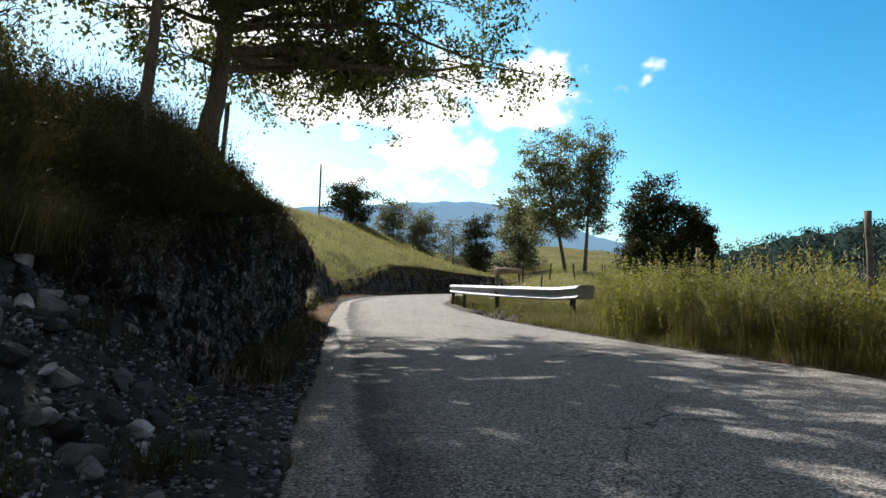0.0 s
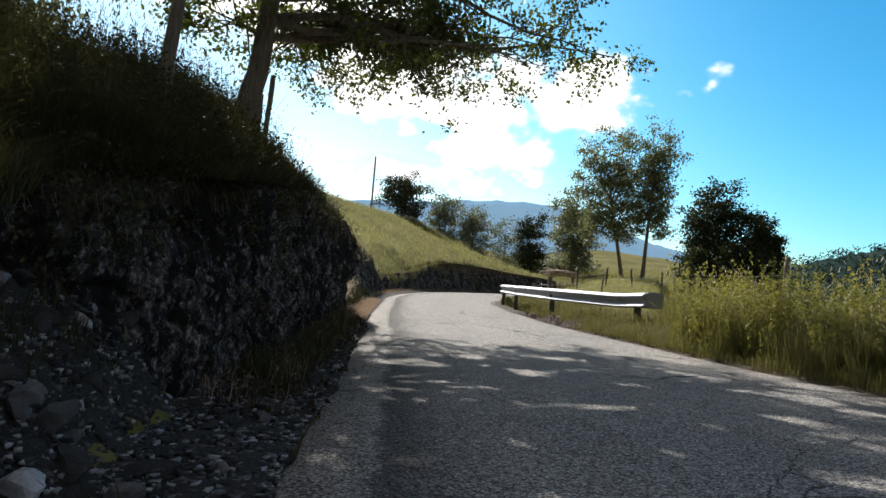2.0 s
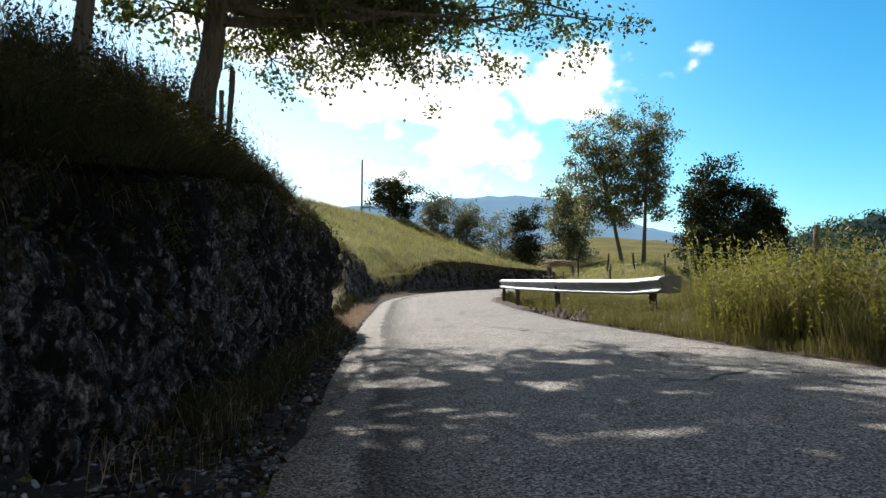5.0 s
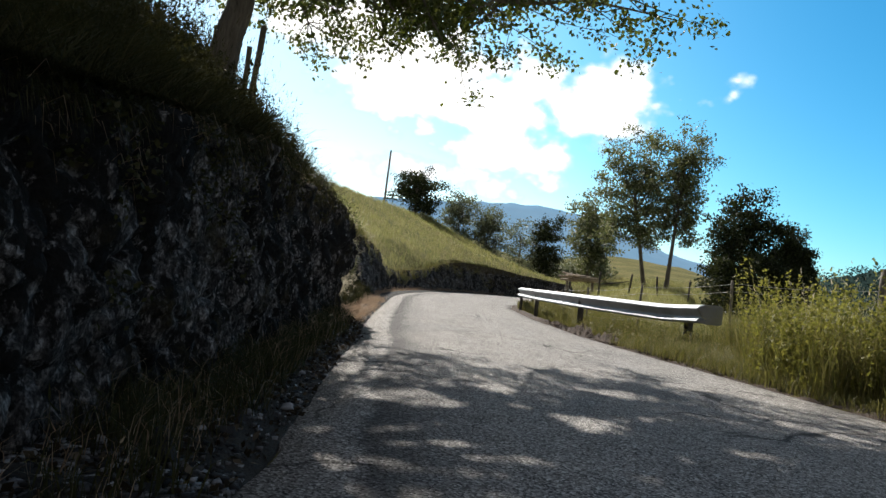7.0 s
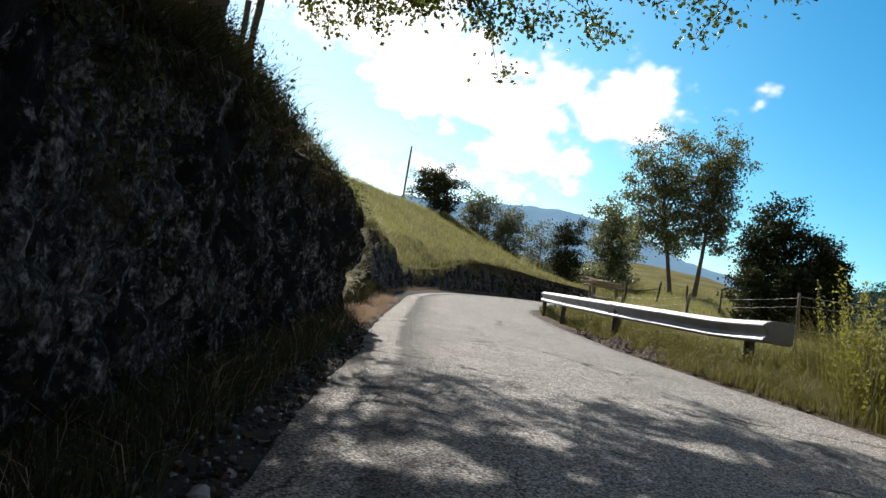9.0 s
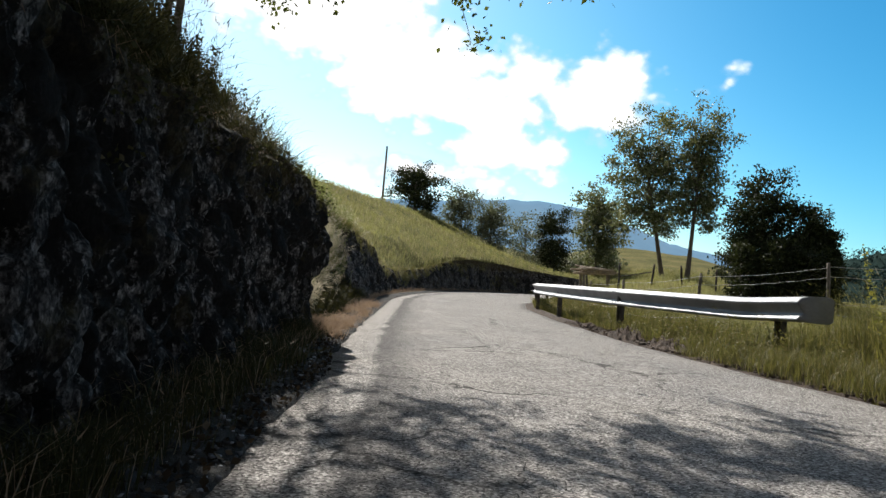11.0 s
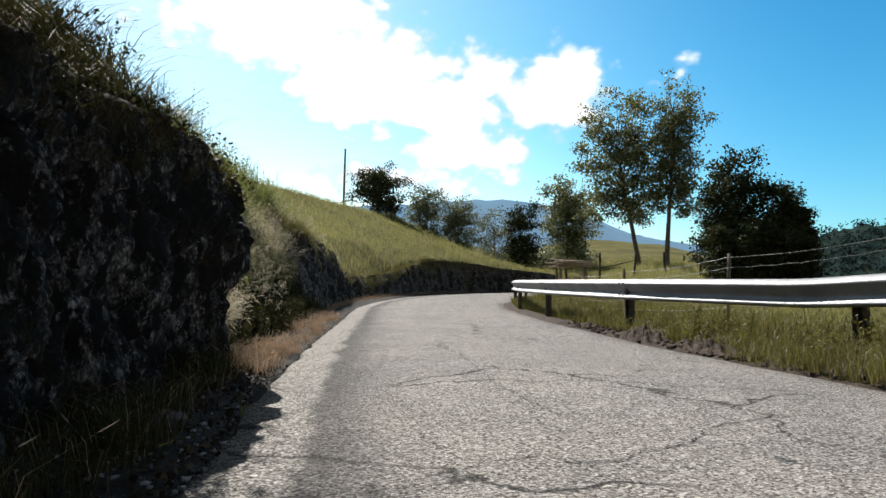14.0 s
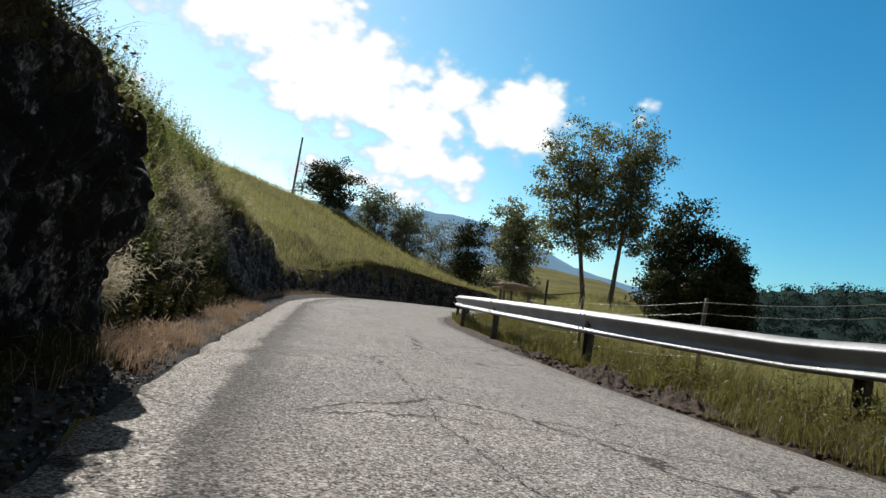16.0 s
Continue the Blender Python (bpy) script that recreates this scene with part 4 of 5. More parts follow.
# ---- guard rail ----
RAIL = [(4.2, 11.4), (3.98, 11.98), (3.9, 12.75), (2.63, 16.44), (2.05, 20.6), (1.92, 24.6), (2.25, 28.6), (3.1, 32.5), (4.6, 36.5)]
RAIL_TOP = 0.84


def build_guard_rail():
    root = thing("guard_rail", None, label="galvanised steel crash barrier on posts along the bend", category="guard rail")
    line = chain(RAIL[1:], 0.12)
    prof = [(0.0, 0.0), (0.03, -0.020), (0.066, -0.046), (0.081, -0.062), (0.084, -0.076), (0.078, -0.092), (0.055, -0.124), (0.028, -0.165), (0.006, -0.200), (0.006, -0.214),
            (0.040, -0.240), (0.074, -0.266), (0.083, -0.282), (0.076, -0.298), (0.038, -0.311), (0.0, -0.316)]
    loop = prof + [(d - 0.006, z) for d, z in reversed(prof)]

    def sweep(line, out_name, thick=1.0):
        t = np.gradient(line, axis=0)
        t /= np.hypot(*t.T)[:, None]
        towards = np.stack([-t[:, 1], t[:, 0]], 1)        # to the road, on the left of the line
        V = np.array([[(x + tx * d * thick, y + ty * d * thick, RAIL_TOP + 0.06 * float(smooth01(13.6 - y, 0, 1.7)) + z) for d, z in loop] for (x, y), (tx, ty) in zip(line, towards)])
        n, m = V.shape[:2]
        i = np.arange(n * m).reshape(n, m)
        j = np.roll(i, -1, axis=1)
        Q = np.stack([i[:-1], i[1:], j[1:], j[:-1]], -1).reshape(-1, 4)
        return thing(out_name, mesh_of(out_name, V, Q, material=ZINC), root)

    sweep(line, "beam")
    # the near end is bent away from the road in a short rounded wing
    x0, y0 = line[0]
    n = 22
    u = np.linspace(0, 1, n)
    flat = smooth01(u, 0.0, 0.45)
    grow = 1 + 0.04 * smooth01(u, 0.05, 0.6)
    close = np.sqrt(np.clip(1 - np.clip((u - 0.84) / 0.16, 0, 1) ** 2, 0.0, 1)) * 0.22 + 0.78       # rounded corners at the tip
    cx, cy = x0 + 0.04 * u + 0.30 * u**1.6, y0 + 0.02 - 0.26 * u + 0.16 * u**2
    top = RAIL_TOP + 0.06
    V = np.array([[(cx[k] - (1 - flat[k]) * d - 0.02 * flat[k], cy[k], top - 0.158 + (z + 0.158) * grow[k] * close[k]) for d, z in loop[:16]] +
                  [(cx[k] - (1 - flat[k]) * d - 0.02 * flat[k] + 0.006, cy[k], top - 0.158 + (z + 0.158) * grow[k] * close[k]) for d, z in loop[16:]] for k in range(n)])
    i = np.arange(V.shape[0] * V.shape[1]).reshape(V.shape[:2])
    j = np.roll(i, -1, axis=1)
    Q = np.stack([i[:-1], i[1:], j[1:], j[:-1]], -1).reshape(-1, 4)
    thing("end_terminal", mesh_of("end_terminal", V, Q, material=ZINC), root, label="flared flat steel end plate curled away from the road")
    for k, (px, py) in enumerate(RAIL[2:]):
        a, b = RAIL[max(2, k + 1)], RAIL[min(len(RAIL) - 1, k + 3)]
        ang = math.atan2(b[1] - a[1], b[0] - a[0])
        m = Matrix.Translation((px, py, 0)) @ Matrix.Rotation(ang, 4, "Z")
        bm = bmesh.new()
        sec = [(-0.06, -0.02), (-0.05, -0.02), (-0.05, -0.105), (0.05, -0.105), (0.05, -0.02), (0.06, -0.02), (0.06, -0.115), (-0.06, -0.115)]
        lo = [bm.verts.new(m @ Vector((x, y, -0.35))) for x, y in sec]
        hi = [bm.verts.new(m @ Vector((x, y, RAIL_TOP - 0.03))) for x, y in sec]
        for i in range(8):
            bm.faces.new((lo[i], lo[(i + 1) % 8], hi[(i + 1) % 8], hi[i]))
        bm.faces.new(hi)
        part("post", bm, POST_STEEL, root)
        bm = bmesh.new()
        bmesh.ops.create_cube(bm, size=1, matrix=m @ Matrix.Translation((0, -0.012, RAIL_TOP - 0.16)) @ Matrix.Diagonal((0.09, 0.03, 0.2, 1)))
        bmesh.ops.bevel(bm, geom=bm.edges[:], offset=0.004, segments=1, affect="EDGES")
        part("spacer", bm, POST_STEEL, root)
        for dx, dz in ((0.05, -0.06), (0.05, -0.25), (-0.07, -0.06), (-0.07, -0.25), (0.0, -0.165)):
            bm = bmesh.new()
            bmesh.ops.create_cone(bm, segments=6, cap_ends=True, radius1=0.016, radius2=0.011, depth=0.016,
                                  matrix=m @ Matrix.Translation((dx, 0.088 if dz != -0.165 else 0.014, RAIL_TOP + dz)) @ Matrix.Rotation(radians(-90), 4, "X"))
            part("bolt", bm, ZINC, root)
    return root


build_guard_rail()


# ---- loose ground beside the road ----
def strip_patch(name, line, sign, s_lo, s_hi, d_lo, d_hi, lift, rough, material, label, cat):
    """An uneven sheet of earth laid on the ground beside an edge of the road."""
    pl = chain(line, 0.08)
    keep = [(i, p) for i, p in enumerate(pl) if s_lo <= p[1] <= s_hi and 0 < i < len(pl) - 1]
    rows = []
    nd_ = int((d_hi - d_lo) / 0.06) + 2
    for i, (x, y) in keep:
        t = pl[i + 1] - pl[i - 1]
        t /= np.hypot(*t)
        rows.append([(x - sign * t[1] * d, y + sign * t[0] * d) for d in np.linspace(d_lo, d_hi, nd_)])
    P = np.array(rows)
    z = height(P[..., 0], P[..., 1]) + lift + rough * (waves(P[..., 0], P[..., 1], 0.13) + 0.7 * waves(P[..., 0], P[..., 1], 0.05, 4.0))
    edge = np.ones(P.shape[:2])
    edge[0] = edge[-1] = 0
    edge[:, 0] = edge[:, -1] = 0
    z = z - (1 - edge) * (lift + 0.06)
    V = np.concatenate([P, z[..., None]], -1)
    F = grid_faces(*P.shape[:2])
    return thing(name, mesh_of(name, V, F if sign < 0 else F[:, ::-1], material=material, smooth=True), label=label, category=cat, kind="structure")


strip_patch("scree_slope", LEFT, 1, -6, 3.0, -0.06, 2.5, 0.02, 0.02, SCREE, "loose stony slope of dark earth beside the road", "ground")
# dark sheets laid to paint the shade beneath the grass and weeds
strip_patch("bank_shade_soil", LEFT, 1, -6, 3.0, 2.0, 6.0, 0.02, 0.015, SHADE_SOIL, "soil under the bank grass, darkened for the shade there", "ground")
strip_patch("bank_shade_soil", LEFT, 1, 3.0, 12.0, 1.15, 5.5, 0.02, 0.015, SHADE_SOIL, "soil under the bank grass, darkened for the shade there", "ground")
strip_patch("bank_shade_soil", LEFT, 1, 12.0, 19.0, 0.75, 3.2, 0.015, 0.015, SHADE_SOIL, "soil under the bank weeds, darkened for the shade between them", "ground")
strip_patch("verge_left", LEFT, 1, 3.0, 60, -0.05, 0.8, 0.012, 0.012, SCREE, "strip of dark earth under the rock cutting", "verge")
strip_patch("verge_right", RIGHT, -1, -4, 34, -0.05, 0.35, 0.012, 0.02, DIRT, "strip of bare brown earth along the asphalt", "verge")


def stone_mesh(name, seed, squash=(1.0, 0.8, 0.6)):
    bm = bmesh.new()
    bmesh.ops.create_icosphere(bm, subdivisions=2, radius=0.5)
    r = random.Random(seed)
    cuts = [(Vector((r.gauss(0, 1), r.gauss(0, 1), r.gauss(0, 1))).normalized(), r.uniform(0.20, 0.36)) for _ in range(13)]
    for v in bm.verts:
        for n, d in cuts:
            over = v.co.dot(n) - d
            if over > 0:
                v.co -= n * over * 0.98
        v.co += noise.noise_vector(v.co * 3 + Vector((seed, 0, 0))) * 0.03
        v.co = Vector(v.co[i] * squash[i] for i in range(3))
    me = bpy.data.meshes.new(name)
    bm.to_mesh(me)
    bm.free()
    me.materials.append(STONE)
    return me


STONES = [stone_mesh("stone", k, q) for k, q in enumerate([(1, 0.8, 0.6), (1, 0.7, 0.5), (0.9, 0.9, 0.55), (1, 0.6, 0.7), (1.1, 0.7, 0.45), (0.8, 1, 0.65)])]


def off_left(s, d):
    """A place d metres to the left of the road's left edge, at the height y = s."""
    pl = np.array(LEFT, float)
    return float(np.interp(s, pl[:, 1], pl[:, 0])) - d, s


def put_stone(x, y, size, seed, label, group, sink=0.25):
    r = random.Random(seed)
    ob = thing("rock", STONES[seed % 6], label=label, category="rock", group=group)
    ob.matrix_world = pose(x, y, gz(x, y) + size * (0.3 - sink * 0.4), r.uniform(-25, 25), r.uniform(-25, 25), r.uniform(0, 360)) @ Matrix.Scale(size, 4)


rs = random.Random(4)
for k in range(110):
    s, d = rs.uniform(-0.6, 2.3), abs(rs.gauss(1.15, 0.55)) + 0.1
    x, y = off_left(s, d)
    put_stone(x, y, rs.uniform(0.07, 0.17) * (1.0 + 0.5 * (d > 1.0)), k, "angular grey limestone lump lying on the stony slope", "rocks on the stony slope")
put_stone(*off_left(0.55, 1.28), 0.24, 3, "large pale rounded boulder on the stony slope", "rocks on the stony slope", 0.1)
put_stone(*off_left(0.15, 0.95), 0.22, 4, "large grey boulder on the stony slope", "rocks on the stony slope", 0.1)
put_stone(*off_left(-0.1, 1.05), 0.24, 8, "large grey boulder on the stony slope", "rocks on the stony slope", 0.1)
for k in range(30):
    put_stone(*off_left(rs.uniform(-0.4, 0.9), rs.uniform(0.65, 1.5)), rs.uniform(0.14, 0.26), 400 + k, "large angular limestone boulder lying on the stony slope", "rocks on the stony slope", 0.15)
for k in range(46):
    s = rs.uniform(2.4, 6.2)
    x, y = off_left(s, abs(rs.gauss(0.18, 0.16)) + 0.02)
    put_stone(x, y, rs.uniform(0.035, 0.10), 200 + k, "small pale stone in the grass at the road edge", "stones along the road edge")
for x, y, a in ((-0.97, 3.64, 0.13), (-0.90, 4.42, 0.12), (-1.12, 3.3, 0.20), (-1.05, 3.15, 0.22), (-1.0, 3.9, 0.1), (-1.25, 5.9, 0.16), (-1.55, 9.3, 0.22), (-1.62, 8.9, 0.24)):
    put_stone(x, y, a, int(y * 10), "pale stone fallen from the rock cutting", "stones along the road edge")


def gravel(name, n, spots, lo, hi, seed, material, label, power=2.5):
    """Many small angular stones in one mesh."""
    r = np.random.default_rng(seed)
    base = np.array([(1, 1, 1), (1, -1, -1), (-1, 1, -1), (-1, -1, 1)], float) / 1.7
    base = np.concatenate([base, -base * 0.75])
    tri = np.array([(0, 5, 6), (0, 7, 5), (0, 6, 7), (1, 4, 7), (1, 6, 4), (1, 7, 6), (2, 4, 5), (2, 7, 4), (2, 5, 7), (3, 4, 6), (3, 5, 4), (3, 6, 5)])
    size = lo + (hi - lo) * r.uniform(size=n) ** power
    ang = r.uniform(0, 6.28, n)
    sc = r.uniform(0.5, 1.1, (n, 3)) * np.array([1, 1, 0.6])
    V = base[None] * sc[:, None] * size[:, None, None] / 2 * r.uniform(0.75, 1.25, (n, 8, 1))
    c, s = np.cos(ang)[:, None], np.sin(ang)[:, None]
    V = np.stack([V[..., 0] * c - V[..., 1] * s, V[..., 0] * s + V[..., 1] * c, V[..., 2]], -1)
    P = np.stack([spots[:, 0], spots[:, 1], height(spots[:, 0], spots[:, 1]) + size * 0.12 + 0.01], 1)
    T = (np.arange(n)[:, None, None] * 8 + tri).reshape(-1, 3)
    return thing(name, mesh_of(name, (V + P[:, None]).reshape(-1, 3), None, T, material), label=label, category="stones", kind="stuff")


def left_spots(r, n, s_lo, s_hi, d_lo, d_hi, power=1.0):
    s, d = r.uniform(s_lo, s_hi, n), d_lo + (d_hi - d_lo) * r.uniform(size=n) ** power
    pl = np.array(LEFT, float)
    return np.stack([np.interp(s, pl[:, 1], pl[:, 0]) - d, s], 1)


def right_spots(r, n, s_lo, s_hi, d_lo, d_hi, power=1.0):
    s, d = r.uniform(s_lo, s_hi, n), d_lo + (d_hi - d_lo) * r.uniform(size=n) ** power
    pl = np.array(RIGHT, float)
    return np.stack([np.interp(s, pl[:, 1], pl[:, 0]) + d, s], 1)


r0 = np.random.default_rng(11)
gravel("scree_stones", 27000, left_spots(r0, 27000, -1.2, 3.2, 0.0, 2.1), 0.012, 0.075, 12, STONE, "loose angular grey stones covering the slope", 1.7)
gravel("dug_clods", 900, right_spots(r0, 900, 9.5, 19.0, 0.02, 0.55, 1.3), 0.02, 0.13, 15, DIRT, "broken clods of dug brown earth under the barrier", 1.6)
gravel("verge_gravel", 6000, left_spots(r0, 6000, 2.5, 12, -0.12, 0.6, 1.3), 0.008, 0.06, 13, STONE, "small stones at the foot of the rock cutting")
lp = left_spots(r0, 2800, 2.0, 12.0, -0.05, 0.7)
LV, LT = leaf_cloud(r0, np.c_[lp, height(lp[:, 0], lp[:, 1]) + 0.022], 0.008, 1, 0.045, 0.6, 0.0)
thing("verge_litter", mesh_of("verge_litter", LV, None, LT, LITTER), label="brown dead leaves and scraps along the road edge", category="leaf litter", kind="stuff")
gravel("shoulder_grit", 2600, left_spots(r0, 2600, 6.5, 22, -0.25, 0.25), 0.004, 0.02, 14, STONE, "grit along the pale road edge")


# ---- grass ----
def xyz(spots, sink=0.02):
    return on_ground(spots[:, 0], spots[:, 1], sink)


def clumped(r, spots, count, radius):
    """Spots gathered round some centres."""
    c = spots[r.integers(0, len(spots), count)]
    return c + r.normal(0, radius, (count, 2))


g = np.random.default_rng(17)
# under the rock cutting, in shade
blades("verge_grass", xyz(clumped(g, left_spots(g, 900, 3.0, 11.4, 0.22, 0.80), 8500, 0.05)), 0.26, 0.004, 0.9, SHADE_GRASS, 18, 0.05, label="long limp grass at the foot of the rock cutting", category="grass")
blades("verge_straw", xyz(left_spots(g, 900, 2.2, 11.4, 0.2, 0.8)), 0.28, 0.0035, 1.0, STRAW, 19, 0.1, label="dry grass stalks at the foot of the rock cutting", category="grass")
blades("dry_grass", xyz(clumped(g, np.concatenate([left_spots(g, 26, 11.4, 13.4, 0.08, 0.55), left_spots(g, 24, 13.4, 21, 0.1, 0.45)]), 5600, 0.06)), 0.19, 0.0035, 1.0, STRAW, 20, 0.1, label="tufts of bleached dry grass at the road edge", category="grass")
blades("scree_grass", xyz(clumped(g, left_spots(g, 40, -2.0, 3.0, 0.1, 2.2), 2500, 0.08)), 0.22, 0.006, 0.9, SHADE_GRASS, 21, 0, label="sparse grass tufts on the stony slope", category="grass")


def wall_top_spots(r, n, s_lo, s_hi, d_lo, d_hi, power=1.0):
    p = left_spots(r, n, s_lo, s_hi, 0, 0.001)
    s = p[:, 1]
    p[:, 0] -= np.interp(s, *FOOT) + 0.22 + np.interp(s, *RUN) + d_lo + (d_hi - d_lo) * r.uniform(size=n) ** power
    return p


blades("bank_grass", xyz(wall_top_spots(g, 42000, -3, 12.3, -0.10, 2.6)), 0.34, 0.005, 0.75, SHADE_GRASS, 22, 0.06, label="tall dark weeds and grass on top of the cutting", category="grass")
fr = wall_top_spots(g, 26000, 1.6, 12.2, -0.42, 0.12)
fr = fr[g.uniform(size=len(fr)) < np.interp(fr[:, 1], [5.0, 8.0], [1.0, 0.22])]
fz = np.maximum(height(fr[:, 0], fr[:, 1]), np.interp(fr[:, 1], [0.9, 1.6, 2.6, 4, 6, 8.5, 10.5, 11.6, 12.0, 12.3], [1.05, 1.25, 1.45, 1.62, 1.82, 1.88, 1.98, 1.75, 1.5, 1.42]) - 0.04)
blades("bank_fringe", np.c_[fr, fz], 0.24, 0.005, 1.6, SHADE_GRASS, 23, 0.02, bend=1.2, label="grass hanging over the lip of the cutting", category="grass")
def face_spots(r, n, deep, seed):
    """Places on the upper rock face, reaching down in uneven tongues, with the way out of the face."""
    i = r.integers(2, len(WALL) - 2, n)
    y = WALL[i, 0, 1]
    reach = np.clip(deep * (0.55 + 0.55 * waves(y, y * 0, 0.5, seed) + 0.3 * waves(y, y * 0, 0.16, seed + 1)), 0.03, 1.0)
    reach = reach * np.interp(y, [4.5, 7.0], [1.0, 0.35])
    j = (WALL.shape[1] - 1 - reach * WALL.shape[1] * r.uniform(size=n) ** 1.4).astype(int)
    return WALL[i, j], WALL_OUT[i]


def hanging(name, roots, out, long, wide, material, seed, label):
    """Limp blades that arch out of a face and hang down."""
    r = np.random.default_rng(seed)
    n = len(roots)
    o = np.c_[out, np.zeros(n)] + r.normal(0, 0.45, (n, 3)) * [1, 1, 0.3]
    l = (long * r.uniform(0.4, 1.3, n))[:, None]
    face = r.uniform(0, 2 * np.pi, n)
    sv = np.stack([np.cos(face), np.sin(face), 0 * face], 1) * (wide * r.uniform(0.6, 1.4, n))[:, None] / 2
    base = roots - np.c_[out, np.zeros(n)] * 0.02
    mid = base + o * l * 0.32 + np.array([0, 0, 1]) * l * r.uniform(-0.15, 0.35, (n, 1))
    tip = mid + o * l * 0.18 + np.array([0, 0, -1]) * l * r.uniform(0.25, 0.8, (n, 1))
    V = np.stack([base - sv, base + sv, mid + sv * 0.8, mid - sv * 0.8, tip], 1).reshape(-1, 3)
    k = np.arange(n)[:, None] * 5
    return thing(name, mesh_of(name, V, k + np.array([0, 1, 2, 3]), k + np.array([3, 2, 4]), material), label=label, category="grass", kind="stuff")


hanging("lip_turf", *face_spots(g, 17000, 0.20, 3.0), 0.17, 0.005, SHADE_GRASS, 50, "matted dark turf hanging over the rock face")
hanging("lip_straw", *face_spots(g, 900, 0.26, 5.0), 0.20, 0.0035, STRAW, 51, "dead grass hanging from the lip of the cutting")
wr, wo = face_spots(g, 130, 0.85, 9.0)
LV, LT = leaf_cloud(g, wr + np.c_[wo, np.zeros(len(wo))] * 0.04, 0.06, 40, 0.035, 0.9)
thing("wall_weeds", mesh_of("wall_weeds", LV, None, LT, SHADE_GRASS), label="small dark plants rooted in cracks of the rock", category="weeds", kind="stuff")
lg = wall_top_spots(g, 14000, 0.2, 4.4, -0.75, 0.3)
dd = np.interp(lg[:, 1], np.array(LEFT)[:, 1], np.array(LEFT)[:, 0]) - lg[:, 0] - np.interp(lg[:, 1], *FOOT) - 0.22 - np.interp(lg[:, 1], *RUN)
lg = lg[dd > -0.75 + 0.55 * smooth01(lg[:, 1], 1.0, 2.4)]
lz = np.maximum(height(lg[:, 0], lg[:, 1]), np.interp(lg[:, 1], [0.9, 1.6, 2.6, 4, 6], [1.05, 1.25, 1.45, 1.62, 1.82]) - 0.05)
blades("ledge_grass", np.c_[lg, lz], 0.34, 0.0055, 1.0, SHADE_GRASS, 36, 0.05, label="dark grass and weeds on the broken ledge", category="grass")
blades("bank_stalks", xyz(wall_top_spots(g, 3200, -3, 12.5, 0.2, 3.2)), 0.75, 0.004, 0.35, SHADE_GRASS, 24, 0.9, label="thin seeding grass stalks standing along the bank", category="grass")
blades("slope_weeds", xyz(np.concatenate([left_spots(g, 12000, 12.0, 17.5, 1.25, 4.4), left_spots(g, 16000, 17.5, 27, 1.25, 4.4), left_spots(g, 3500, 11.9, 16.6, 1.0, 1.8)])), 0.30, 0.006, 1.1, OLIVE_WEED, 25, 0.10, rough=1.4, label="green weeds on the sunny bank past the cutting", category="grass")
blades("slope_stalks", xyz(np.concatenate([left_spots(g, 1500, 12.0, 27, 1.2, 4.0, 1.5), left_spots(g, 300, 12.2, 17.5, 1.0, 1.7)])), 0.56, 0.003, 0.7, SEED, 26, 0.9, plume=1.3, label="pale feathery seed stalks on the bank", category="grass")


def tongues(r, n):
    """Turf that hangs down over the low rock face in places."""
    p = left_spots(r, n, 15.5, 60, 0.0, 0.001)
    u = r.uniform(size=n)
    low = np.clip(0.92 + 0.35 * waves(p[:, 1], p[:, 1] * 0, 1.3, 2.0) - 0.35 * np.exp(-((p[:, 1] - 35.0) / 4.0) ** 2) - 0.25 * np.exp(-((p[:, 1] - 17) / 1.5) ** 2), 0.05, 1.0)
    p[:, 0] -= np.interp(p[:, 1], *FOOT) + 0.10 + np.interp(p[:, 1], *RUN) * (low + (1.25 - low) * u)
    return p


def face_roots(p):
    q = xyz(p)
    q[:, 0] += 0.22
    return q


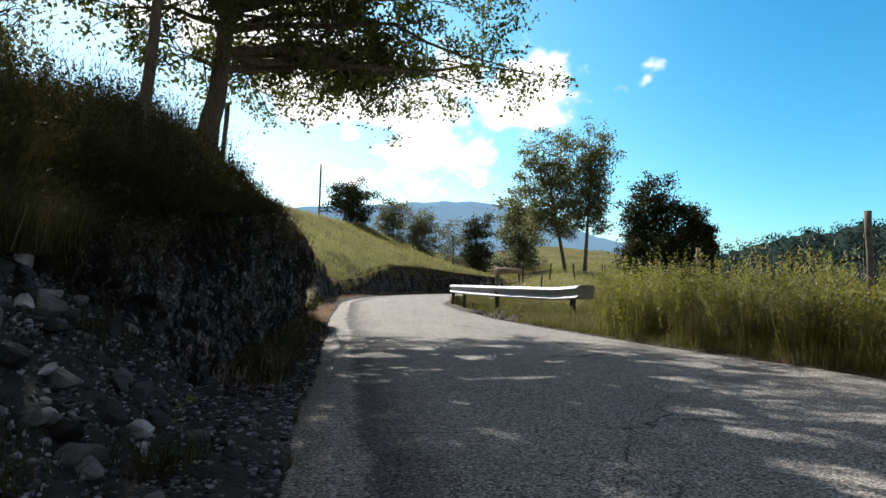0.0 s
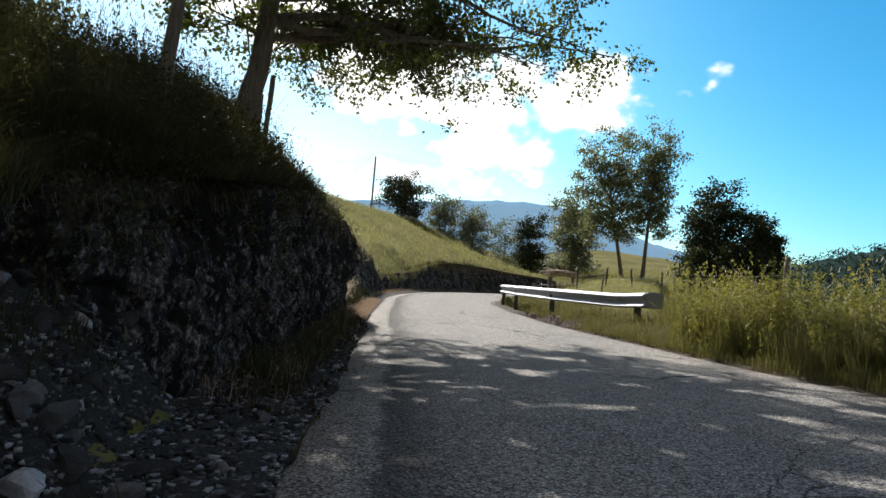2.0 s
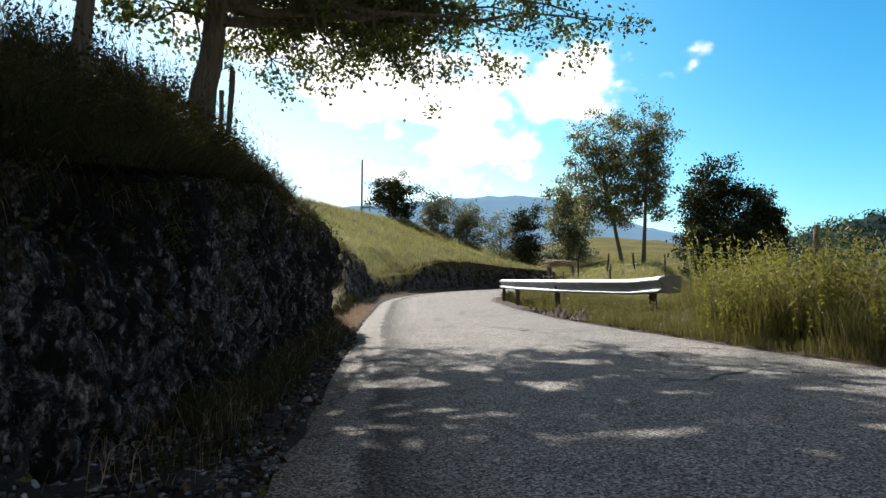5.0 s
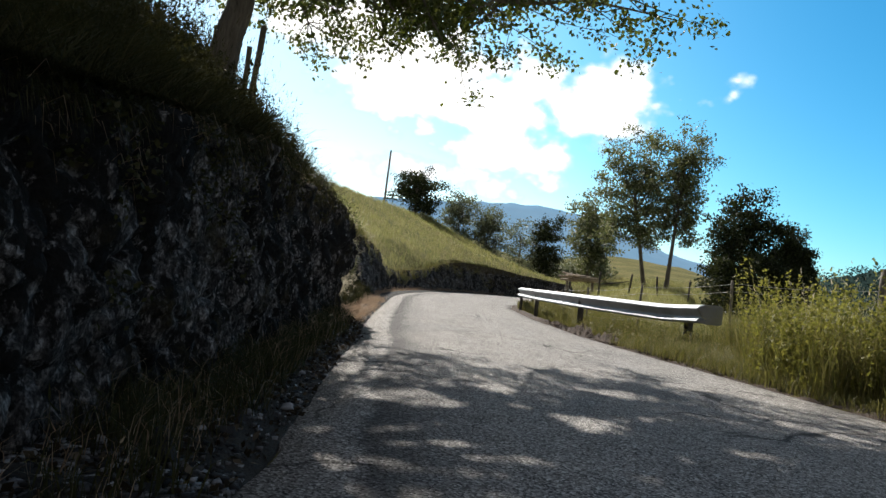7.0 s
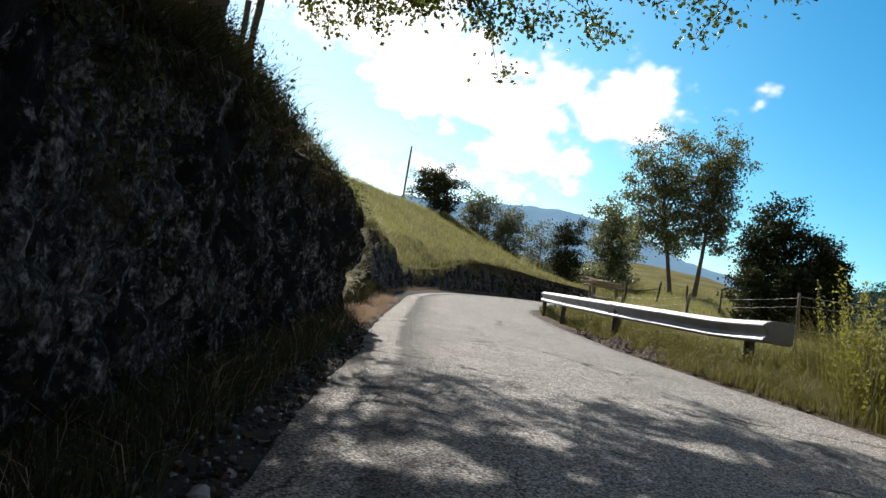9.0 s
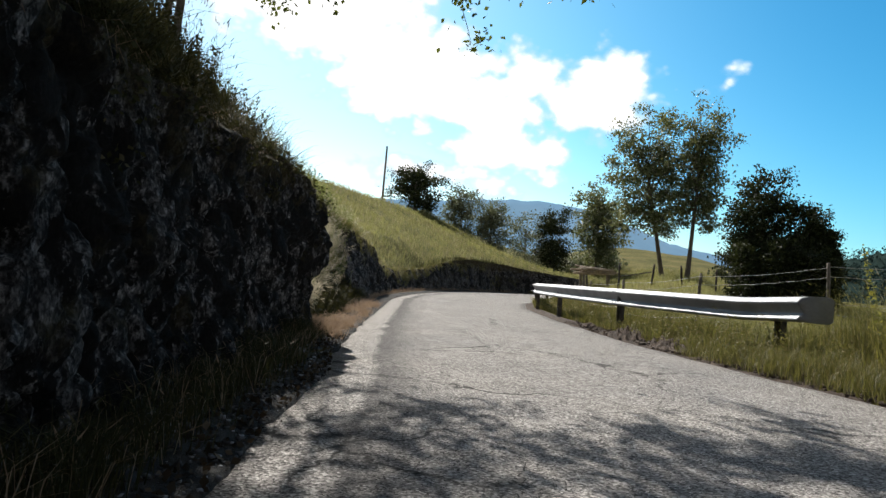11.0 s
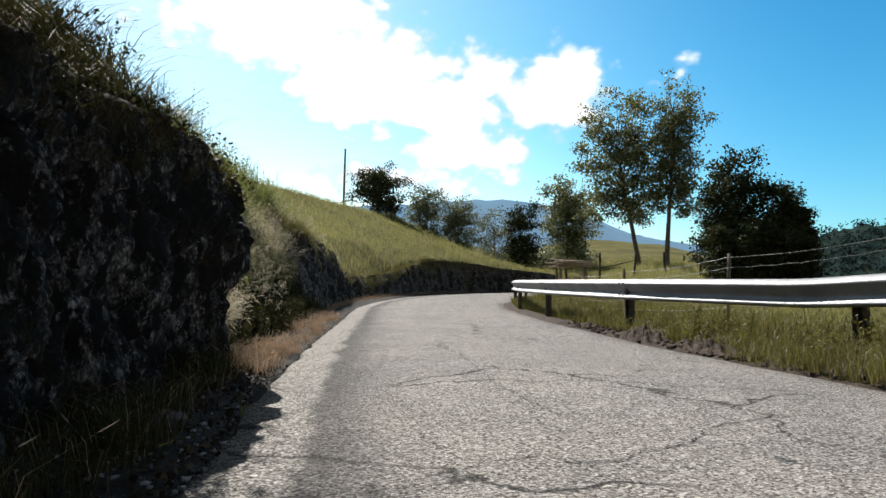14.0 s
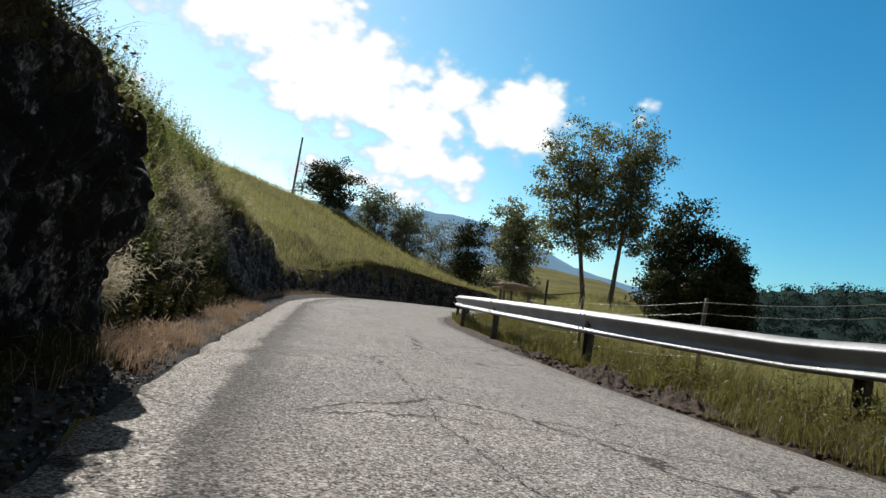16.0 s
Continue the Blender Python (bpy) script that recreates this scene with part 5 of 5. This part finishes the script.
blades("face_turf", face_roots(tongues(g, 26000)), 0.24, 0.008, 1.2, GRASS_LUSH, 33, 0.08, bend=1.0, rough=1.5, label="turf and weeds hanging over the low rock face", category="grass")
blades("foot_weeds", xyz(left_spots(g, 3600, 16, 56, 0.35, 0.75)), 0.20, 0.006, 1.0, STRAW, 34, 0.2, rough=1.8, label="scattered weeds at the foot of the rock face", category="grass")
def plumes(name, spots, tall, seed, label):
    """Feathery grasses: an arching stalk with a loose head of thin drooping branches."""
    r = np.random.default_rng(seed)
    n, per = len(spots), 13
    b = xyz(spots)
    a = r.normal(-0.4, 0.9, n)      # most of them arch out over the road
    way = np.stack([np.cos(a), np.sin(a), 0 * a], 1)
    h = tall * r.uniform(0.65, 1.2, n)
    bow = h * r.uniform(0.15, 0.55, n)

    def along(t):
        return b[:, None] + way[:, None] * (bow[:, None] * t**2)[..., None] + np.array([0, 0, 1]) * (h[:, None] * (t - 0.18 * t**3))[..., None]

    st = along(np.tile(np.array([0.0, 0.5, 1.0]), (n, 1)))
    sv = np.stack([-way[:, 1], way[:, 0], way[:, 2]], 1) * 0.0016
    S = np.stack([st[:, 0] - sv, st[:, 0] + sv, st[:, 1] + sv, st[:, 1] - sv, st[:, 2]], 1).reshape(-1, 3)
    k = np.arange(n)[:, None] * 5
    t = r.uniform(0.58, 1.0, (n, per))
    o = along(t).reshape(-1, 3)
    m = len(o)
    d = np.repeat(way, per, 0) * 0.5 + r.normal(0, 0.6, (m, 3)) + [0, 0, 0.35]
    d /= np.linalg.norm(d, axis=1)[:, None]
    l = (0.11 * (1.25 - t) / 0.5).reshape(-1, 1) * r.uniform(0.5, 1.2, (m, 1)) * tall / 0.7
    e = np.cross(d, r.normal(0, 1, (m, 3)))
    e /= np.linalg.norm(e, axis=1)[:, None]
    H = np.stack([o, o + d * l * 0.6 + e * 0.0032, o + d * l + [0, 0, -0.012], o + d * l * 0.6 - e * 0.0032], 1).reshape(-1, 3)
    Q = np.concatenate([k + np.array([0, 1, 2, 3]), len(S) + np.arange(m)[:, None] * 4 + np.array([0, 1, 2, 3])])
    return thing(name, mesh_of(name, np.concatenate([S, H]), Q, k + np.array([3, 2, 4]), SEED), label=label, category="grass", kind="stuff")


plumes("plume_grass", np.concatenate([clumped(g, left_spots(g, 4, 11.7, 12.6, 0.55, 0.8), 110, 0.06), clumped(g, left_spots(g, 8, 14.0, 16.5, 1.0, 1.6), 160, 0.12), clumped(g, left_spots(g, 26, 16.5, 21.2, 1.2, 1.6), 620, 0.10)]), 0.74, 35, "pale feathery grass plumes on the bank")
plumes("slope_plumes", np.concatenate([left_spots(g, 240, 12.0, 17.5, 1.1, 2.6), left_spots(g, 240, 17.5, 28, 1.3, 3.0)]), 0.6, 38, "loose feathery seed heads on the bank")


def hill_spots(r, n):
    """The hillside beyond, thinning out with distance."""
    y = 24 + 62 * r.uniform(size=n * 3) ** 1.5
    x = r.uniform(-30, 34, n * 3)
    d, s = side(LEFT, x, y)
    ok = (d > 1.3) & (s > 22)
    return np.stack([x[ok], y[ok]], 1)[:n]


hs = hill_spots(g, 120000)
blades("hill_grass", xyz(hs), 0.40, 0.0045 + 0.00030 * hs[:, 1], 0.9, GRASS, 27, 0.10, rough=1.5, label="sunlit ripe meadow grass on the hill", category="grass")


def clear_of_rail(p):
    """Tall growth keeps off the sight line to the near end of the barrier."""
    return p[~((p[:, 1] > 8.2) & (p[:, 0] < 4.38 - (11.35 - p[:, 1]) * 0.40))]


blades("right_grass", xyz(clear_of_rail(clumped(g, right_spots(g, 1100, -2.5, 11.0, 0.25, 3.8, 1.2), 46000, 0.085))), 0.9, 0.0075, 1.0, GRASS_LUSH, 28, 0.12, rough=1.6, label="waist-high green and yellow grass beside the road", category="grass")
blades("right_low_grass", xyz(right_spots(g, 26000, -2.5, 13, 0.02, 1.1)), 0.27, 0.006, 0.9, GRASS_LUSH, 29, 0.0, rough=1.5, label="low grass at the edge of the asphalt", category="grass")
blades("right_stalks", xyz(clear_of_rail(right_spots(g, 2800, -2.5, 10.6, 0.5, 5.0))), 1.25, 0.005, 0.5, SEED, 30, 0.95, label="tall seeding stalks above the roadside grass", category="grass")
blades("rail_grass", xyz(right_spots(g, 26000, 11.0, 33, 0.3, 2.6, 1.3)), 0.25, 0.009, 0.95, GRASS_LUSH, 31, 0.08, rough=1.8, label="grass growing under the crash barrier", category="grass")

blades("barrier_grass", xyz(right_spots(g, 15000, 10.8, 30, 1.0, 3.2)), 0.50, 0.009, 0.8, GRASS_LUSH, 37, 0.10, rough=1.5, label="taller green grass behind the crash barrier", category="grass")


eg = right_spots(g, 16000, 8.6, 13.2, 0.9, 4.0)
eg = eg[eg[:, 0] > 4.45]
blades("end_grass", xyz(eg), 0.95, 0.006, 0.7, GRASS_LUSH, 48, 0.15, rough=1.5, label="tall ripe grass behind the end of the barrier", category="grass")


def field_spots(r, n, x0, x1, y0, y1):
    x, y = r.uniform(x0, x1, n * 2), r.uniform(y0, y1, n * 2)
    d, _ = side(RIGHT, x, y)
    ok = d < -2.2
    return np.stack([x[ok], y[ok]], 1)[:n]


fs = field_spots(g, 70000, 2, 30, 0, 56)
blades("field_grass", xyz(fs), 0.36, 0.005 + 0.0002 * fs[:, 1], 0.8, GRASS, 32, 0.1, rough=1.5, label="meadow grass behind the crash barrier", category="grass")


ms = field_spots(g, 40000, 6, 40, 52, 96)
blades("far_meadow_grass", xyz(ms), 0.42, 0.028, 0.8, GRASS, 47, 0.1, rough=1.4, label="ripe grass on the far meadow", category="grass")


def weed_leaves(name, spots, tall, per, size, material, seed, label):
    """Broad-leaved weeds: leaves set along upright stems."""
    r = np.random.default_rng(seed)
    n = len(spots)
    b = xyz(spots)
    h = tall * r.uniform(0.6, 1.2, n) * np.maximum(0.35, 1 + 0.5 * waves(spots[:, 0], spots[:, 1], 0.5, seed))
    lean = r.normal(0, 0.12, (n, 2)) * h[:, None]
    t = r.uniform(0.15, 1.0, (n, per))
    c = np.stack([b[:, None, 0] + lean[:, None, 0] * t, b[:, None, 1] + lean[:, None, 1] * t, b[:, None, 2] + h[:, None] * t], -1).reshape(-1, 3)
    V, T = leaf_cloud(r, c, 0.012, 1, size, 1.0, -0.1)
    w = 0.004
    S = np.stack([b + [-w, 0, 0], b + [w, 0, 0], b + np.concatenate([lean, h[:, None]], 1)], 1).reshape(-1, 3)
    T = np.concatenate([T, len(V) + np.arange(n * 3).reshape(-1, 3)])
    return thing(name, mesh_of(name, np.concatenate([V, S]), None, T, material), label=label, category="weeds", kind="stuff")


weed_leaves("roadside_weeds", clear_of_rail(clumped(g, right_spots(g, 170, 2.0, 11.6, 0.35, 3.0), 3200, 0.13)), 1.0, 40, 0.044, WEED, 40, "leafy yellow-green weeds among the tall grass")
weed_leaves("bank_weeds", wall_top_spots(g, 1500, -2, 12.0, -0.05, 2.2), 0.42, 30, 0.035, SHADE_GRASS, 41, "dark leafy weeds on top of the cutting")
weed_leaves("bank_tall_weeds", wall_top_spots(g, 420, -1.0, 11.5, 0.2, 2.8), 0.6, 26, 0.040, SHADE_GRASS, 44, "tall dark leafy weeds standing on the bank")
weed_leaves("slope_tall_weeds", np.concatenate([clumped(g, left_spots(g, 46, 11.7, 17, 1.2, 2.9), 600, 0.12), left_spots(g, 320, 15, 26, 1.2, 3.6)]), 0.95, 40, 0.030, OLIVE_WEED, 43, "tall thin leafy weeds standing on the bank")
weed_leaves("slope_clumps", np.concatenate([clumped(g, left_spots(g, 150, 12.0, 17.4, 1.15, 2.9), 4200, 0.10), clumped(g, left_spots(g, 90, 16.5, 21.0, 1.2, 2.3), 2600, 0.11)]), 0.66, 44, 0.028, OLIVE_WEED, 45, "upright leafy weeds growing in clumps on the bank")
weed_leaves("foot_plants", clumped(g, left_spots(g, 90, 12.0, 20.5, 0.62, 1.15), 1700, 0.11), 0.36, 34, 0.034, SHADE_GRASS, 53, "dark leafy plants along the foot of the bank")
weed_leaves("face_weeds", clumped(g, left_spots(g, 60, 14.5, 21.0, 1.2, 1.8), 1100, 0.10), 0.5, 40, 0.03, WEED, 52, "bright leafy weeds hanging off the bank")
weed_leaves("verge_weeds", clumped(g, right_spots(g, 60, 10.5, 26, 0.4, 1.5), 900, 0.10), 0.34, 22, 0.032, GRASS_LUSH, 46, "low leafy weeds under the crash barrier")
weed_leaves("slope_shrubs", np.concatenate([clumped(g, left_spots(g, 30, 12.0, 16.8, 1.1, 1.7), 1300, 0.15), clumped(g, left_spots(g, 34, 11.9, 16, 1.3, 2.6), 1700, 0.16), clumped(g, left_spots(g, 60, 15, 24, 1.2, 2.8), 700, 0.17)]), 0.58, 34, 0.034, OLIVE_WEED, 42, "leafy shrubs on the bank past the cutting")


# ---- shrub by the young trees on the bank ----
build_tree("bank_tree", (-7.0, 8.2, gz(-7.0, 8.2)), (-7.0, 8.2, 4.8), 0.07, dome_limbs(np.random.default_rng(60), (-7.0, 8.2, 3.0), 6.1, 1.0, 1.0, 14, 0.15), 61, LEAF_OLIVE, 0.10, 20, 0.22, 8,
           "leafy grey-green tree on top of the bank", "tree", twig_len=0.7)


# ---- posts and fences ----
def round_post(name, x, y, tall, thick, lean, seed, material, parent=None, depth=0.3, **tags):
    r = np.random.default_rng(seed)
    z = gz(x, y)
    n = 9
    pts = np.stack([x + np.linspace(0, lean[0], n) + r.normal(0, thick * 0.05, n), y + np.linspace(0, lean[1], n), z - depth + np.linspace(0, tall + depth, n)], 1)
    V, Q = tube_rings(pts, thick / 2 * r.uniform(0.9, 1.08, n), 9, 0)
    top = len(V)
    V = np.concatenate([V, pts[-1:] + [[0, 0, thick * 0.05]]])
    ring = np.arange(top - 9, top)
    T = np.stack([ring, np.roll(ring, -1), np.full(9, top)], 1)
    return thing(name, mesh_of(name, V, Q, T, material, smooth=True), parent, **tags)


round_post("fence_post", 6.1, 10.94, 1.85, 0.11, (0.05, 0), 70, WOOD, label="weathered round wooden post standing in tall grass", category="post", group="field posts")
round_post("fence_post", 5.7, 5.0, 1.8, 0.08, (-0.06, 0), 71, WOOD, label="weathered wooden post standing in tall grass", category="post", group="field posts")
round_post("bank_post", -3.80, 11.35, 4.57 - gz(-3.80, 11.35), 0.10, (0.09, 0.0), 72, WOOD, label="old wooden fence post on the grassy bank", category="post", group="bank posts")
round_post("bank_post", -3.95, 11.45, 4.24 - gz(-3.95, 11.45), 0.085, (0.02, 0.0), 73, WOOD, label="short wooden fence post on the grassy bank", category="post", group="bank posts")


def build_wire_fence():
    root = thing("wire_fence", None, label="sagging wire fence on thin stakes behind the crash barrier", category="fence")
    stakes = [(6.7, 11.7, 1.5), (5.0, 13.55, 1.42), (3.7, 15.3, 1.2), (3.25, 18.6, 1.05), (3.05, 22.0, 1.0), (3.2, 25.0, 0.95)]
    for k, (x, y, top) in enumerate(stakes):
        round_post("stake", x, y, top - gz(x, y), 0.05, (0.05 * (-1) ** k, 0.02), 80 + k, WOOD, root)
    for drop in (0.06, 0.20, 0.58, 0.74):
        for (x0, y0, t0), (x1, y1, t1) in zip(stakes, stakes[1:]):
            t = np.linspace(0, 1, 14)
            z = (t0 - drop) * (1 - t) + (t1 - drop) * t - 0.045 * np.sin(np.pi * t) + 0.006 * np.sin(t * 40 + drop * 9)
            V, Q = tube_rings(np.stack([x0 + (x1 - x0) * t, y0 + (y1 - y0) * t, z], 1), np.full(14, 0.004), 5, 0)
            thing("wire", mesh_of("wire", V, Q, material=WIRE), root)


build_wire_fence()


def build_meadow_fence():
    root = thing("meadow_fence", None, label="low rustic wooden fence along the meadow", category="fence")
    stakes = [(5.2, 34.5), (6.6, 34.8), (8.2, 35.4), (9.9, 36.2), (11.8, 37.2)]
    for k, (x, y) in enumerate(stakes):
        round_post("stake", x, y, 1.0 + 0.25 * (k % 3 == 1), 0.10, (0.12 * ((k % 3) - 1), 0), 90 + k, DARKWOOD, root)
    for (x0, y0), (x1, y1) in list(zip(stakes, stakes[1:]))[1:2]:
        p = np.array([(x0, y0, gz(x0, y0) + 0.62), ((x0 + x1) / 2, (y0 + y1) / 2, (gz(x0, y0) + gz(x1, y1)) / 2 + 0.60), (x1, y1, gz(x1, y1) + 0.62)])
        V, Q = tube_rings(p, (0.022, 0.025, 0.022), 8, 0)
        thing("rail", mesh_of("rail", V, Q, material=DARKWOOD, smooth=True), root)


build_meadow_fence()


# ---- pile of cut poles on a trestle ----
def build_log_pile():
    root = thing("log_pile", None, label="stack of cut branches and poles on short wooden props", category="log pile")
    x, y = 7.0, 43.0
    z = gz(x, y)
    root.location = (x, y, z + 0.4)
    root.scale = (1.4, 1.4, 1.15)
    r = np.random.default_rng(95)
    for k, (dx, dy) in enumerate(((-0.55, 0.2), (0.55, 0.2), (-0.5, -0.3), (0.5, -0.3))):
        p = np.array([(dx, dy, -0.7), (dx + 0.02, dy, 0.4), (dx, dy, 0.86)])
        V, Q = tube_rings(p, (0.06, 0.055, 0.05), 8, 0)
        thing("prop", mesh_of("prop", V, Q, material=WOOD, smooth=True), root)
    for k in range(26):
        lay = k // 7
        c = np.array([r.uniform(-0.22, 0.22), -0.45 + 0.14 * (k % 7) + r.uniform(-0.04, 0.04), 0.90 + 0.075 * lay + r.uniform(-0.02, 0.03)])
        half = r.uniform(0.4, 0.85)
        d = np.array([1.0, r.normal(0, 0.22), r.normal(0, 0.07)]) * half
        p = np.array([c - d, c + r.normal(0, 0.02, 3), c + d])
        rad = r.uniform(0.03, 0.055)
        V, Q = tube_rings(p, (rad, rad * 0.95, rad * 0.8), 8, 0)
        caps = [np.arange(8)[::-1], np.arange(16, 24)]
        T = np.concatenate([np.stack([np.full(6, c_[0]), c_[1:-1], c_[2:]], 1) for c_ in caps])
        thing("log", mesh_of("log", V, Q, T, CUTWOOD), root)


build_log_pile()


# ---- heap of dug earth by the barrier ----
def build_heap(x, y, rx, ry, tall, seed):
    n = 40
    u, v = np.meshgrid(np.linspace(-1, 1, n), np.linspace(-1, 1, n), indexing="ij")
    rr = np.sqrt(u**2 + v**2)
    z = tall * np.clip(1.1 * (1 - rr), 0, 1) ** 0.4 * (0.65 + 0.45 * waves(u, v, 0.16, seed) + 0.35 * waves(u, v, 0.06, seed + 1))
    X, Y = x + u * rx, y + v * ry
    Z = height(X, Y) + z - 0.03
    thing("earth_mound", mesh_of("earth_mound", np.stack([X, Y, Z], -1), grid_faces(n, n)[:, ::-1], material=DIRT, smooth=False), label="low rough mound of dug brown earth beside the asphalt", category="earth mound", group="earth mounds")


build_heap(2.55, 15.3, 0.30, 0.75, 0.19, 1.0)
build_heap(2.80, 13.7, 0.26, 0.8, 0.16, 2.0)
build_heap(2.35, 17.6, 0.22, 0.5, 0.11, 3.0)


# ---- pole on the hill ----
def build_pole():
    x, y = -10.0, 75.0
    root = thing("utility_pole", None, label="tall thin dark wooden pole on the grassy hill", category="pole")
    z = gz(x, y)
    root.location = (x, y, z)
    p = np.stack([np.linspace(0, 0.12, 8), np.zeros(8), np.linspace(-0.5, 14.25 - z, 8)], 1)
    V, Q = tube_rings(p, np.linspace(0.13, 0.09, 8), 10, 0)
    thing("shaft", mesh_of("shaft", V, Q, material=WOOD, smooth=True), root)
    V, Q = tube_rings(np.array([(0.12, 0, 14.22 - z), (0.12, 0, 14.27 - z), (0.12, 0, 14.3 - z)]), (0.11, 0.11, 0.02), 10, 0)
    thing("cap", mesh_of("cap", V, Q, material=WIRE, smooth=True), root)


build_pole()


# ---- distance ----
def build_ridge(name, dist, profile, depth, low, material, label, rough, az0, az1, seed, kind="structure"):
    az = np.linspace(az0, az1, 260)
    el = np.interp(az, *profile)
    top = dist * np.tan(np.radians(el)) + rough * waves(az, az * 0.3, 0.9, seed) + rough * 0.6 * waves(az, az * 0.7, 0.31, seed) + rough * 0.35 * waves(az, az, 0.09, seed)
    rows = []
    for k, f in enumerate(np.linspace(0, 1, 14)):
        d = dist - depth * f
        z = low + (top - low) * (1 - f) ** 1.15 + rough * 0.5 * waves(az * 3, az * 0 + k, 1.1, seed) * (0 < k < 13)
        rows.append(np.stack([d * np.sin(np.radians(az)), d * np.cos(np.radians(az)), z], 1))
    rows.insert(0, np.stack([(dist * 1.05) * np.sin(np.radians(az)), (dist * 1.05) * np.cos(np.radians(az)), np.full(len(az), low)], 1))
    V = np.array(rows)
    return thing(name, mesh_of(name, V, grid_faces(len(rows), len(az)), material=material, smooth=True), label=label, category="mountain", kind=kind), V


build_ridge("backdrop_mountain", 2300, ([-60, -30, -14, -8, -2.6, 3, 6, 9.7, 12, 16, 20, 25, 40, 60], [4, 5.0, 5.6, 6.2, 6.5, 6.95, 6.9, 6.4, 5.6, 4.0, 3.2, 2.8, 2.6, 2.0]), 900, -40, HAZE_GLOW, "long blue wooded mountain in the hazy distance", 2.5, -60, 60, 1.0)
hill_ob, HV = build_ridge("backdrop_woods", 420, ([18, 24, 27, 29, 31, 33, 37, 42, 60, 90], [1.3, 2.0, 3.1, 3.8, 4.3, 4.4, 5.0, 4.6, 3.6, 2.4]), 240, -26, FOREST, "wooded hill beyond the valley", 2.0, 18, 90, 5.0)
rw = np.random.default_rng(99)
pts = HV[1:12, :150].reshape(-1, 3)
pts = pts[rw.integers(0, len(pts), 1900)] + rw.normal(0, 2.0, (1900, 3)) * [1, 1, 0.3] + [0, 0, 0.8]
LV, LT = leaf_cloud(rw, pts, 1.5, 24, 1.25, 0.7)
thing("far_woods", mesh_of("far_woods", LV, None, LT, FOREST), label="distant dense green woods on the hill, tinted haze-blue", category="woods", kind="stuff")
hg = np.stack([rw.uniform(7.5, 18, 130), rw.uniform(86, 92, 130)], 1)
LV, LT = leaf_cloud(rw, np.concatenate([hg, height(hg[:, 0], hg[:, 1])[:, None] + rw.uniform(0, 1.3, (130, 1))], 1), 0.6, 30, 0.4, 0.8)
thing("hedgerow", mesh_of("hedgerow", LV, None, LT, LEAF_OLIVE), label="low grey-green hedge on the far side of the meadow", category="hedge", kind="stuff")


# ---- cracks in the asphalt ----
# flat ribbons on the road, coloured dark like the shade in a recess
CRACK = mat_simple("crack_dark", (0.02, 0.019, 0.018), (0.045, 0.042, 0.038), 30.0, 1.0, 0, 0.2, 0.002)


def build_crack(ends, wide, seed):
    """A ragged dark ribbon that follows a break in the road surface."""
    r = np.random.default_rng(seed)
    p = np.array(ends, float)
    s = np.r_[0, np.cumsum(np.hypot(*np.diff(p, axis=0).T))]
    t = np.arange(0, s[-1], 0.03)
    q = np.stack([np.interp(t, s, p[:, 0]), np.interp(t, s, p[:, 1])], 1)
    q += np.cumsum(r.normal(0, 0.013, q.shape), axis=0) * 0.6 + r.normal(0, 0.008, q.shape)
    d = np.gradient(q, axis=0)
    d /= np.hypot(*d.T)[:, None] + 1e-9
    nrm = np.stack([-d[:, 1], d[:, 0]], 1)
    w = wide * 0.75 * r.uniform(0.2, 1.2, len(q)) * np.clip(np.minimum(t, s[-1] - t) / 0.3, 0.15, 1)
    dl, _ = side(LEFT, q[:, 0], q[:, 1])
    dr, _ = side(RIGHT, q[:, 0], q[:, 1])
    v = np.clip(-dl / (-dl + dr), 0, 1)
    z = 0.03 * (1 - (2 * v - 1) ** 2) + 0.006 * waves(q[:, 0], q[:, 1], 1.7) + 0.004
    V = np.stack([np.c_[q - nrm * w[:, None] / 2, z], np.c_[q + nrm * w[:, None] / 2, z]], 1)
    thing("crack", mesh_of("crack", V, grid_faces(len(q), 2), material=CRACK), label="ragged dark crack in the asphalt", category="crack", group="road cracks", kind="structure")


for k, (ends, wide) in enumerate([
        ([(-0.2, 14.2), (0.0, 12.9), (0.08, 12.0), (0.2, 11.0), (0.36, 10.3), (0.5, 9.8), (0.8, 9.45)], 0.013),
        ([(-0.85, 10.75), (-0.36, 10.63), (-0.14, 10.87), (0.2, 11.0)], 0.009),
        ([(-0.5, 8.5), (0.0, 8.8), (0.24, 9.0), (0.4, 8.88), (0.63, 8.88), (0.8, 9.06), (1.0, 9.2), (1.3, 9.6), (1.75, 9.9), (2.3, 10.1)], 0.014),
        ([(1.2, 9.7), (1.47, 10.1), (1.7, 10.28), (2.1, 10.3)], 0.009),
        ([(0.9, -0.2), (1.12, 0.25), (1.23, 0.66), (1.63, 1.57), (2.2, 2.5), (2.7, 2.85), (3.2, 3.55)], 0.014),
        ([(2.2, 2.7), (2.0, 3.4), (2.3, 4.3), (2.1, 5.2)], 0.009),
        ([(-0.3, 3.5), (0.1, 4.6), (0.0, 5.8), (0.15, 6.9)], 0.01),
        ([(0.6, 14.5), (0.5, 16.5), (0.75, 19.0)], 0.014)]):
    build_crack(ends, wide, 300 + k)
